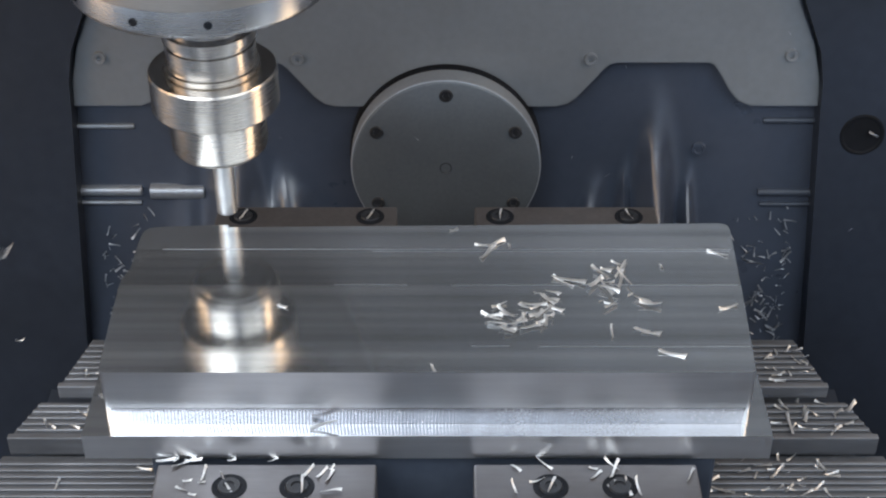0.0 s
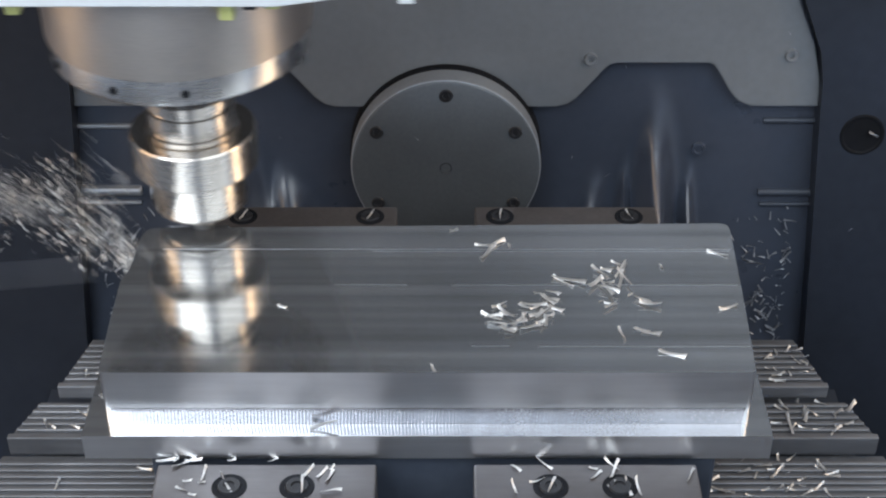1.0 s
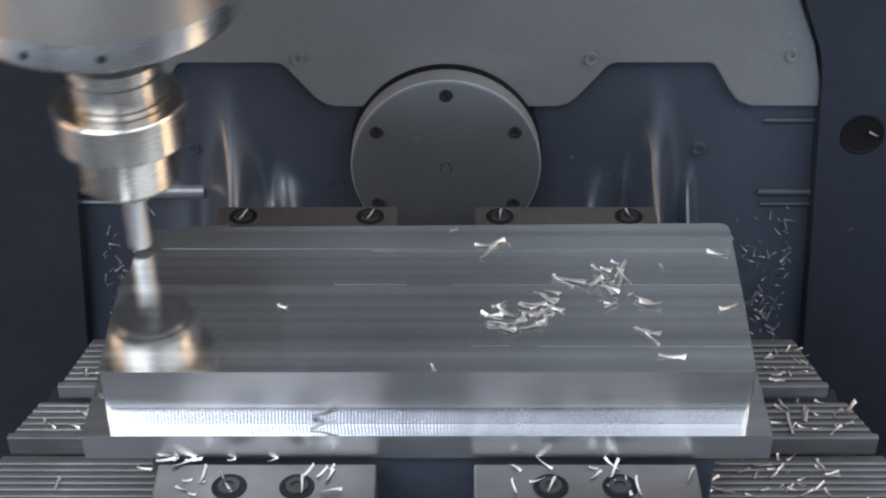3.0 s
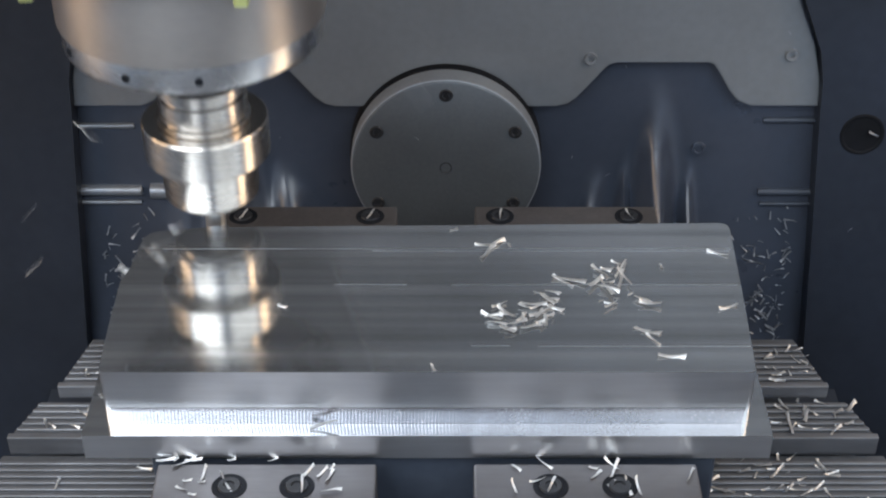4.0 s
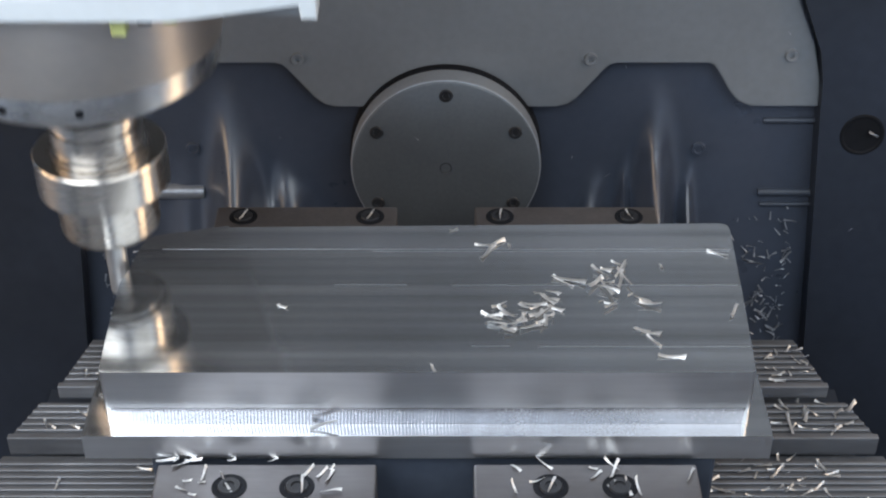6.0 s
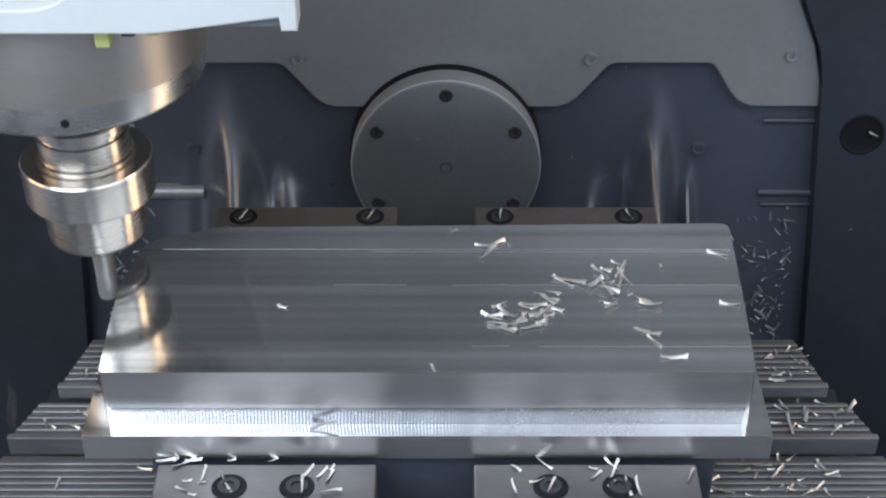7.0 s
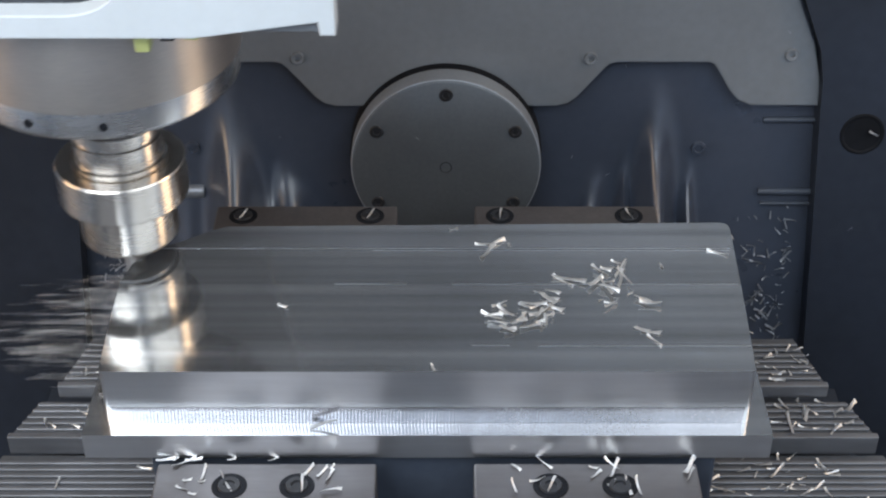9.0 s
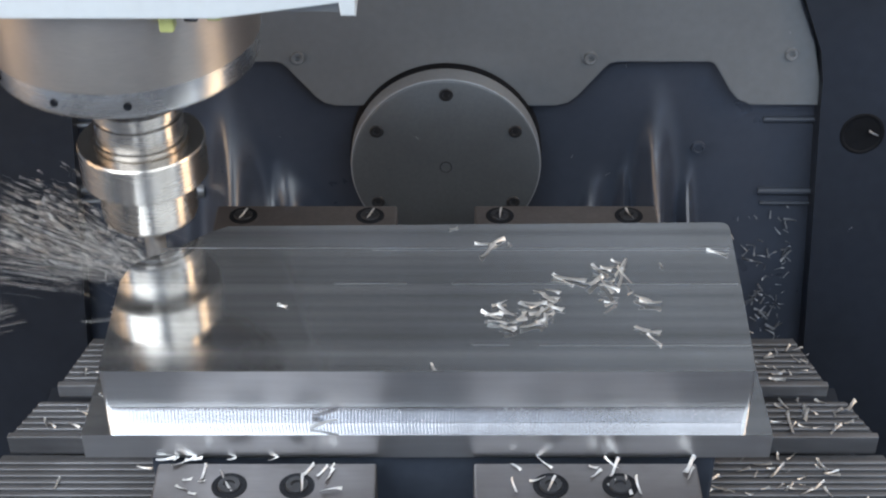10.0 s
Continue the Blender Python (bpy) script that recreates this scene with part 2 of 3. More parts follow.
def casting_relief():
    """The casting's front skin: webs and bosses swell out of it in soft fillets as they go down."""
    # x, lean, top, height of the web, how far it stands out, half width at the top and at the foot
    swells = ((-0.1630, 0.006, 0.060, 0.134, 0.080, 0.0085, 0.0190), (-0.1260, 0.012, -0.004, 0.070, 0.056, 0.0090, 0.0190), (-0.1950, -0.004, 0.010, 0.090, 0.012, 0.0080, 0.0140),
              (0.1570, 0.002, 0.060, 0.134, 0.076, 0.0075, 0.0125), (0.1365, -0.001, -0.002, 0.070, 0.045, 0.0030, 0.0050), (0.1150, -0.006, -0.010, 0.070, 0.036, 0.0050, 0.0110), (0.1850, 0.000, -0.010, 0.060, 0.040, 0.0032, 0.0050))

    def height(x, z):
        total = 0.0
        for cx, lean, top, tall, out, w0, w1 in swells:
            u = max(0.0, min(1.0, (top - z) / tall))
            total += out * u ** 1.9 * math.exp(-((x - cx - lean * u) / (w0 + (w1 - w0) * u)) ** 2)
        return total

    xs, zs = [-0.262 + 0.002 * i for i in range(263)], [-0.125 + 0.0045 * k for k in range(48)]
    verts = [(x, 0.0355 - height(x, z), z) for z in zs for x in xs]
    n = len(xs)
    faces = [(k * n + i, k * n + i + 1, (k + 1) * n + i + 1, (k + 1) * n + i) for k in range(len(zs) - 1) for i in range(n - 1)]
    me = bpy.data.meshes.new("casting_ribs")
    me.from_pydata(verts, [], faces)
    bm = bmesh.new()
    bm.from_mesh(me)
    rim = [e for e in bm.edges if e.is_boundary]
    back = [v for v in bmesh.ops.extrude_edge_only(bm, edges=rim)["geom"] if isinstance(v, bmesh.types.BMVert)]
    for v in back:
        v.co.y = 0.045
    return bm


part("gusset_ribs", casting_relief(), CASTING, housing, "soft cast gusset ribs in glossy dark blue paint", smooth=True)
for s in (-1, 1):
    nut = turned([(0, 0.0015), (0.0030, 0.0015), (0.0034, 0.0030), (0.0052, 0.0028), (0.0056, 0.0), (0.0056, -0.002), (0, -0.002)], 24)
    part("bolt", tipped(nut, Matrix.Translation((0.1915 * s, 0.036, -0.0015)) @ FLAT), CASTING, housing, smooth=True)
    # right-hand bars stand in for faint reflections on the glossy paint
    rods = ((0.0177, 0.234, 0.30, 0.0022), (-0.0370, 0.2335, 0.30, 0.0042), (-0.0375, 0.1846, 0.2267, 0.0062), (-0.0475, 0.235, 0.30, 0.0018)) if s < 0 else ((0.0225, 0.238, 0.30, 0.0024), (-0.0384, 0.240, 0.30, 0.0030), (-0.0490, 0.243, 0.30, 0.0017))
    for w, x0, x1, r in rods:
        rod = turned([(0, x0), (r * 0.8, x0), (r, x0 + 0.001), (r, x1), (0, x1)], 20)
        part("guide_rod", tipped(rod, Matrix.Translation((0, 0.0345, w)) @ pose(0, 0, 0, 0, 90 * s)), ROD if s < 0 else TABLE, housing, "dull steel guide rod" if s < 0 else "dark bar in place of a faint reflection on the paint", smooth=True)
    edge = [(x * s, z) for x, z in ((0.120, 0.45), (0.231, 0.185), (0.241, 0.155), (0.255, 0.1193), (0.2695, 0.0848), (0.2742, 0.060), (0.2750, 0.0376), (0.2830, -0.080), (0.3030, -0.40), (0.46, -0.40), (0.46, 0.45))]
    cheek = part("side_cheek", tipped(prism(edge, -0.037, -0.018), FLAT), CHEEK_PAINT, housing)
    if s > 0:
        # near-black disc on the cheek paints the socket's inner shade; nothing is cut
        part("socket", tipped(turned([(0.0, 0.0003), (0.0135, 0.0003), (0.0145, 0.0010), (0.0158, 0.0010), (0.0166, 0.0), (0.0166, -0.004), (0, -0.004)], 40), Matrix.Translation((0.3085, 0.018, 0.0185)) @ FLAT), NEAR_BLACK, cheek, "round socket, the shade inside it painted near-black", smooth=True)

# ---- ribbed covers under the fixture ----
def cover_step(half_back, half_front, y0, y1, z, drop):
    cover = thing("way_cover", (0, 0, 0), "stepped steel way cover with raised ribs, strewn with chips", "way cover", "way covers")
    part("body", prism([(-half_front, y0), (half_front, y0), (half_back, y1), (-half_back, y1)], z - drop - 0.002, z - 0.0022), COVER, cover)
    part("lip", block(-half_front, half_front, y0 - 0.0015, y0 + 0.0030, z - drop, z + 0.0004, 0.0008), RIB, cover)
    count = int((y1 - y0 - 0.006) / 0.0053)
    for i in range(count):
        y = y0 + 0.0075 + i * 0.0053
        h = half_front + (half_back - half_front) * (y - y0) / (y1 - y0) - 0.001
        part("rib", block(-h, h, y - 0.0013, y + 0.0013, z - 0.003, z, 0.0005, steps=1), RIB, cover)


cover_step(0.222, 0.2345, 0.1035, 0.150, 0.1000, 0.0085)
cover_step(0.2465, 0.2590, 0.0700, 0.1030, 0.0890, 0.0125)
cover_step(0.2640, 0.3600, -0.2000, 0.0695, 0.0760, 0.020)
pedestal = part("pedestal", block(-0.255, 0.255, -0.20, 0.15, -0.30, 0.056), WALL)
tagged(pedestal, "dark steel machine table under the covers", "machine table")

# ---- fixture jaws ----
def clamp_jaw(x0, x1, y0, y1, screws, mat, name, label, group):
    jaw = thing(name, (0, 0, 0), label, "clamp jaw", group)
    body = block(x0, x1, y0, y1, 0.076, SEAT - 0.0004, 0.0012)
    part("body", body, mat, jaw)
    for x, y in screws:
        # flat near-black ring in place of the shade down the counterbore
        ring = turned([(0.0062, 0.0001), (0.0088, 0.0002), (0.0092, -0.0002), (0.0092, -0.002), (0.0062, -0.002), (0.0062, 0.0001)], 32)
        part("counterbore", tipped(ring, Matrix.Translation((x, y, SEAT))), NEAR_BLACK, jaw, smooth=True)
        head = turned([(0, 0.0001), (0.0028, 0.0001), (0.0031, 0.0011), (0.0056, 0.0012), (0.0061, 0.0003), (0.0061, -0.002), (0, -0.002)], 24)
        part("cap_screw", tipped(head, Matrix.Translation((x, y, SEAT))), BLACK_OXIDE, jaw, "black socket cap screw", smooth=True)


FRONT = "ground steel front clamp jaw with two socket cap screws"
REAR = "brown-black steel rear clamp jaw with socket cap screws"
clamp_jaw(-0.1494, -0.0347, -0.092, -0.0135, ((-0.1101, -0.0305), (-0.0752, -0.0305)), JAW, "front_jaw", FRONT, "front jaws")
clamp_jaw(0.0160, 0.1328, -0.092, -0.0135, ((0.0555, -0.0305), (0.0912, -0.0305)), JAW, "front_jaw", FRONT, "front jaws")
clamp_jaw(-0.1477, -0.0300, 0.150, 0.2254, ((-0.1297, 0.2137), (-0.0473, 0.2137)), DARK_JAW, "rear_jaw", REAR, "rear jaws")
clamp_jaw(0.0207, 0.1392, 0.150, 0.2254, ((0.0370, 0.2137), (0.1206, 0.2137)), DARK_JAW, "rear_jaw", REAR, "rear jaws")
tagged(part("fixture_base", block(-0.155, 0.145, -0.005, 0.145, 0.076, SEAT - 0.0006, 0.002), TABLE), "dark blue painted fixture base under the aluminium block", "fixture base")

# ---- the aluminium block ----
WEST = [(-0.1765, 0.0), (-0.1780, 0.040), (-0.1786, 0.0761)]
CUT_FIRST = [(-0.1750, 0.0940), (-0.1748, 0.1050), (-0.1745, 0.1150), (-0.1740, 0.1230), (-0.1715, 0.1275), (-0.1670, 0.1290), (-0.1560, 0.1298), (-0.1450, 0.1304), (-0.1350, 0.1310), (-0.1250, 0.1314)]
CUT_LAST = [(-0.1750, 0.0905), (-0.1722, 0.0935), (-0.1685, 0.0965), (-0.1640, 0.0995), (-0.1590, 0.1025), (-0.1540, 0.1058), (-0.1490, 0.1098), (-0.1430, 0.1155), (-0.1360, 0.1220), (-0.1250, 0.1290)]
EAST = [(0.1600, 0.1330), (0.1635, 0.1326), (0.1658, 0.1305), (0.1667, 0.1270), (0.1640, 0.066), (0.1604, 0.0)]
workpiece = thing("workpiece", (0, 0, 0), "milled aluminium block with mirror-like face and ball-milled front groove", "workpiece")
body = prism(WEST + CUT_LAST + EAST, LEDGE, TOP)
corners = [e for e in body.edges if abs(e.verts[0].co.z - e.verts[1].co.z) > 0.01 and all(v.co.y < 0.001 for v in e.verts)]
bmesh.ops.bevel(body, geom=corners, offset=0.0026, segments=8, affect="EDGES", profile=0.5)
block_body = part("body", body, ALU_TOP, workpiece, "upper block with a mirror-like milled face", smooth=True)
block_body.data.materials.append(ALU)
for f in block_body.data.polygons:
    f.material_index = 0 if f.normal.z > 0.5 else 1


def ball_milled(x0, x1, pitch=0.0018, tall=0.0108, out=0.0002):
    """The foot of the front wall, a shallow cove with an upright scallop for each step of the ball cutter."""
    bm = bmesh.new()
    columns, steps = int((x1 - x0) / pitch) * 6, 8
    rows = []
    for i in range(columns + 1):
        x = x0 + (x1 - x0) * i / columns
        fade = min(1.0, max(0.0, (0.115 - x) / 0.06)) * min(1.0, (x - x0) / 0.012)
        cusp = 0.00012 * abs(math.sin(math.pi * i / 6)) * fade * (0.85 + 0.4 * noise.noise((i * 0.03, 0, 0)))
        ends = min(1.0, (x - x0) / 0.006, (x1 - x) / 0.006)
        rows.append([bm.verts.new((x + 0.0006 * k / steps, -0.00008 - out * math.sqrt(max(0.0, ends)) * (1 - k / steps) ** 2 - (0.00012 - cusp) * fade * (1 - (k / steps) ** 4), LEDGE + 0.0001 + tall * k / steps)) for k in range(steps + 1)])
    for p, q in zip(rows, rows[1:]):
        for k in range(steps):
            bm.faces.new((p[k], q[k], q[k + 1], p[k + 1]))
    for row in (rows[0], rows[-1]):
        foot = bm.verts.new((row[0].co.x, 0.0005, LEDGE + 0.0001))
        for k in range(steps):
            bm.faces.new((row[k], row[k + 1], foot))
    return bm


part("groove", ball_milled(-0.1735, 0.1570), ALU_COVE, workpiece, "bright scalloped ball-milled groove", smooth=True)
for y, x0, x1, w in ((0.1070, -0.160, 0.164, 0.0007), (0.1052, -0.040, 0.163, 0.0003), (0.0735, 0.005, 0.163, 0.0006), (0.0738, -0.060, -0.020, 0.0004), (0.0205, 0.050, 0.161, 0.0005), (0.0210, 0.015, 0.035, 0.0004)):
    part("tool_mark", block(x0, x1, y, y + w, TOP - 0.001, TOP + 0.00004), ALU, workpiece)
flange = part("flange", prism([(-0.1881, -0.0099), (0.1717, -0.0099), (0.1722, 0.149), (-0.118, 0.149), (-0.122, 0.118), (-0.150, 0.100), (-0.168, 0.086), (-0.1881, 0.078)], SEAT, LEDGE), ALU_TOP, workpiece, "lower flange of the block, bright machined stock")
flange.data.materials.append(ALU)
for f in flange.data.polygons:
    f.material_index = 0 if f.normal.z > 0.5 else 1


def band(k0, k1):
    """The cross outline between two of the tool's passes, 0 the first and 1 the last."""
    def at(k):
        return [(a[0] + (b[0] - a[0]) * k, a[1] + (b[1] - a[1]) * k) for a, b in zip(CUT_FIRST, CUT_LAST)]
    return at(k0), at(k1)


# ---- spindle ----
spindle = thing("spindle_head", (-0.15, 0.12, 0.2), "machine spindle with satin steel nose and a milling chuck", "spindle")
Z0 = 0.052  # the chuck's lower end above the tool's tip
part("nose_cone", turned([(0, Z0 + 0.1178), (0.0714, Z0 + 0.1178), (0.0716, Z0 + 0.1186), (0.0716, Z0 + 0.175), (0, Z0 + 0.175)], 128), SATIN, spindle, "satin turned steel spindle nose", smooth=True)
part("nose_ring", turned([(0, Z0 + 0.1005), (0.050, Z0 + 0.1005), (0.063, Z0 + 0.1012), (0.0685, Z0 + 0.1022), (0.0697, Z0 + 0.1036), (0.0700, Z0 + 0.1050), (0.0700, Z0 + 0.1178), (0, Z0 + 0.1178)], 128), RING, spindle, "bright turned steel ring with screw holes", smooth=True)
for a in (-111, -80, -147):
    x, y = 0.0702 * math.cos(radians(a)), 0.0702 * math.sin(radians(a))
    # raised near-black dot: the screw hole's shade is in its colour
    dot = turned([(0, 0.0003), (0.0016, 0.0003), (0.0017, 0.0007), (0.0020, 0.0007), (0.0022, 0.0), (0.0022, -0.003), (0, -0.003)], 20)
    part("screw_hole", tipped(dot, Matrix.Translation((x, y, Z0 + 0.1098)) @ pose(0, 0, 0, 0, 0, a + 90) @ pose(0, 0, 0, 90)), NEAR_BLACK, spindle, smooth=True)
chuck = part("tool_holder", turned([(0, Z0 - 0.0050), (0.0150, Z0 - 0.0050), (0.0205, Z0 - 0.0046), (0.0222, Z0 - 0.0036), (0.0226, Z0 - 0.0018), (0.0252, Z0 - 0.0014), (0.0268, Z0 + 0.0004), (0.0272, Z0 + 0.0020), (0.0275, Z0 + 0.0262),
    (0.0346, Z0 + 0.0265), (0.0356, Z0 + 0.0276), (0.0356, Z0 + 0.0482), (0.0348, Z0 + 0.0492), (0.0275, Z0 + 0.0489), (0.0275, Z0 + 0.0480), (0.0262, Z0 + 0.0480), (0.0262, Z0 + 0.0525), (0.0248, Z0 + 0.0530), (0.0248, Z0 + 0.0655), (0.0236, Z0 + 0.0660), (0.0236, Z0 + 0.0690), (0.0258, Z0 + 0.0696), (0.0258, Z0 + 0.0745), (0.0228, Z0 + 0.0765), (0.0228, Z0 + 0.0800), (0.0262, Z0 + 0.0820), (0.0262, Z0 + 0.0860), (0.0240, Z0 + 0.0865), (0.0240, Z0 + 0.103), (0, Z0 + 0.103)], 96), CHROME, spindle, "polished steel milling chuck", smooth=True)
# flat faces take the darkened copy of the steel
chuck.data.materials.append(DARK_FLATS)
for f in chuck.data.polygons:
    f.material_index = 1 if abs(f.normal.z) > 0.7 else 0


def end_mill():
    """A straight shank with three twisted flutes at its lower half."""
    bm = bmesh.new()
    sides, levels, rings = 36, 40, []
    for k in range(levels + 1):
        z = 0.0055 + k / levels * (Z0 - 0.0015)
        cut = 0.00016 * min(1, max(0, (0.034 - z) / 0.004))
        ring = []
        for i in range(sides):
            a = math.tau * i / sides
            r = 0.0060 - cut * max(0, math.cos(3 * (a - z * 120))) ** 1.5
            ring.append(bm.verts.new((r * math.cos(a), r * math.sin(a), z)))
        rings.append(ring)
    for p, q in zip(rings, rings[1:]):
        for i in range(sides):
            bm.faces.new((p[i], p[(i + 1) % sides], q[(i + 1) % sides], q[i]))
    bm.faces.new(rings[0][::-1])
    bm.faces.new(rings[-1])
    return bm


mill = part("end_mill", end_mill(), CARBIDE, chuck, "bright carbide end mill", smooth=True)
HOOD = Z0 + 0.1650  # the cover's lower edge
head_bm = prism([(-0.36, -0.0665), (0.126, -0.0665), (0.126, -0.055), (0.02, 0.30), (-0.36, 0.30)], HOOD + 0.0015, Z0 + 0.52)
bmesh.ops.bevel(head_bm, geom=list(head_bm.edges), offset=0.003, segments=2, affect="EDGES", profile=0.5)
head = part("head_cover", head_bm, WHITE, spindle, "white painted spindle head cover")
# the front shell, with a slanting notch below and a large rounded opening above
bend = [(0.006 + 0.028 * math.cos(a), HOOD + 0.0335 - 0.0218 * math.sin(a)) for a in (math.pi / 2 * k / 8 for k in range(9))]
shell_bm = tipped(prism([(-0.36, HOOD), (0.062, HOOD), (0.070, HOOD + 0.0010), (0.1200, HOOD + 0.0080), (0.1208, HOOD + 0.0014), (0.128, HOOD + 0.0014), (0.128, Z0 + 0.52), (0.034, Z0 + 0.52)] + bend + [(-0.36, HOOD + 0.0108)], 0.067, 0.083), FLAT)
bmesh.ops.bevel(shell_bm, geom=[e for e in shell_bm.edges if all(v.co.y < -0.0825 for v in e.verts)], offset=0.0008, segments=2, affect="EDGES", profile=0.5)
part("front_shell", shell_bm, WHITE, head, "white painted front shell with a rounded opening")
part("notch_panel", block(0.058, 0.1214, -0.0790, -0.0665, HOOD + 0.0018, HOOD + 0.014, 0.0005), GREY_PLATE, head, "grey panel behind the notch")
# shallow dark sheet: the opening's inner shade is put into its colour
part("recess_panel", block(-0.355, 0.038, -0.0700, -0.0668, HOOD + 0.006, Z0 + 0.515, 0.0005), SLOT, head, "dark grey sheet that paints the opening's shaded inside")
for x, y in ((0.037, -0.068), (0.058, -0.056), (-0.084, -0.055), (-0.068, -0.062)):
    part("coolant_nozzle", block(x - 0.0036, x + 0.0036, y - 0.005, y + 0.004, Z0 + 0.1525, Z0 + 0.1668, 0.001), YELLOW, head, "yellow-green coolant nozzle")
part("cable_plug", block(0.044, 0.051, -0.066, -0.058, Z0 + 0.1545, Z0 + 0.1668, 0.001), BLACK_OXIDE, head, "small black plug")

# ---- chips ----
def ribbon(length, width, curl, twist, seed, frayed=0.15):
    """A curled sliver of aluminium, thin but solid, folded along its middle and flared at its ends; its lowest point at z = 0."""
    rng = random.Random(seed)
    bm, steps, rows = bmesh.new(), 11, []
    thick = Vector((0, 0, 0.00018))
    for i in range(steps + 1):
        k = i / steps - 0.5
        a, b = curl * k, twist * k + 0.25
        x = length * (math.sin(a) / curl if abs(curl) > 0.01 else k)
        z = length * ((1 - math.cos(a)) / curl if abs(curl) > 0.01 else 0)
        w = width / 2 * (0.78 + 0.30 * abs(2 * k) ** 2.2) * rng.uniform(1 - frayed, 1)
        across = Vector((0.35 * math.sin(a), math.cos(b), math.sin(b))) * w
        centre = Vector((x, width * 0.5 * math.sin(3 * k), z))
        fold = centre + Vector((0, -math.sin(b), math.cos(b))) * w * 0.18
        rows.append([bm.verts.new(p) for p in (centre + across, fold, centre - across, centre - across + thick, fold + thick, centre + across + thick)])
    for p, q in zip(rows, rows[1:]):
        for k in range(6):
            bm.faces.new((p[k], p[(k + 1) % 6], q[(k + 1) % 6], q[k]))
    for r in (rows[0], rows[-1]):
        bm.faces.new((r[0], r[1], r[4], r[5]))
        bm.faces.new((r[1], r[2], r[3], r[4]))
    low = min(v.co.z for v in bm.verts)
    bmesh.ops.translate(bm, vec=(0, 0, -low), verts=bm.verts)
    bmesh.ops.recalc_face_normals(bm, faces=bm.faces)
    me = bpy.data.meshes.new("metal_chip")
    bm.to_mesh(me)
    bm.free()
    me.materials.append(CHIP)
    return me


CHIPS = [ribbon(0.0130, 0.0027, 0.5, 0.9, 1), ribbon(0.0115, 0.0022, 0.8, -1.2, 2), ribbon(0.0150, 0.0028, 0.4, 1.1, 3), ribbon(0.0085, 0.0024, 1.0, 0.6, 4), ribbon(0.0125, 0.0018, 0.5, -1.5, 5), ribbon(0.0055, 0.0022, 0.8, 0.7, 6), ribbon(0.0100, 0.0028, -0.6, 1.0, 7)]
DULL_CHIPS = [me.copy() for me in CHIPS]
for me in DULL_CHIPS:
    me.materials[0] = DULL_CHIP
RNG = random.Random(11)
CHIP_LABEL = {"face": "curled bright aluminium chip lying on the milled face", "jaw": "curled aluminium chip lying on a front jaw", "cover": "curled aluminium chip lying on the ribbed cover", "casting": "small aluminium chip clinging to the wet casting"}


def chip(where, x, y, z, turn, size=1.0, kind=None, lean=0.0):
    ob = new("metal_chip", (DULL_CHIPS if where == "casting" else CHIPS)[RNG.randrange(7) if kind is None else kind])
    ob.matrix_world = pose(x, y, z, lean, 0, turn)
    ob.scale = (size, size, size)
    return tagged(ob, CHIP_LABEL[where], "metal chip", "chips on the " + where)


def scatter(where, z, rows, pile=0.0, breadth=1.1):
    """Chips at x, y, turn and length in millimetres, the short ones crumbs; a pile lifts some on their neighbours."""
    for i, (x, y, turn, long) in enumerate(rows):
        kind = 5 if long < 6 else RNG.choice((0, 1, 2, 4, 6))
        base = CHIPS[kind].vertices
        ob = chip(where, x, y, z + pile * (i % 3), turn + 180 * (i % 2), 1.0, kind, RNG.uniform(-14, 14))
        span = max(v.co.x for v in base) - min(v.co.x for v in base)
        wide = breadth * RNG.uniform(0.85, 1.2)
        ob.scale = (long / 1000 / span, wide, min(1.0, long / 1000 / span))


# two nests on the face, then loose ones
NEST_ONE = ((0.0260, 0.0455, -44, 13.2), (0.0304, 0.0547, 16, 9.3), (0.0338, 0.0468, -58, 13.7), (0.0289, 0.0386, -27, 10.7), (0.0344, 0.0337, -50, 8.4), (0.0389, 0.0382, 4, 12.3), (0.0420, 0.0447, 40, 9.0), (0.0454, 0.0526, -46, 9.3), (0.0494, 0.0538, -11, 13.6), (0.0528, 0.0493, 24, 16.3), (0.0575, 0.0593, -71, 10.8), (0.0601, 0.0640, -48, 8.1), (0.0609, 0.0522, -55, 9.2), (0.0464, 0.0361, 0, 11.2), (0.0517, 0.0390, -9, 5.1), (0.0549, 0.0418, 67, 8.9), (0.0577, 0.0459, 0, 4.1), (0.0516, 0.0459, 27, 7.2))
NEST_TWO = ((0.0662, 0.0766, -48, 14.1), (0.0699, 0.0770, -30, 19.5), (0.0841, 0.0739, 26, 11.7), (0.0875, 0.0859, -61, 13.3), (0.0916, 0.0868, -22, 7.3), (0.0899, 0.0688, -78, 15.9), (0.0990, 0.0877, 59, 17.7), (0.0993, 0.0798, 69, 23.7), (0.0969, 0.0917, -59, 6.3), (0.0919, 0.0757, -19, 5.4), (0.0990, 0.0828, 55, 6.5), (0.0907, 0.0538, 27, 9.2), (0.0910, 0.0568, -28, 7.3), (0.1083, 0.0585, -66, 9.3), (0.1121, 0.0547, -20, 12.2))
LOOSE = ((0.1054, 0.0341, -52, 7.2), (0.1100, 0.0317, -35, 9.8), (0.0228, 0.1111, -11, 9.5), (0.0254, 0.1041, 44, 14.7), (0.0308, 0.1120, 19, 11.7), (0.0516, 0.0665, -46, 2.9), (0.0860, 0.0594, -30, 1.7), (0.0379, 0.1105, 49, 2.5), (0.1224, 0.0904, 54, 3.3), (0.0063, 0.1263, -9, 4.9), (0.1025, 0.0652, -23, 2.2))
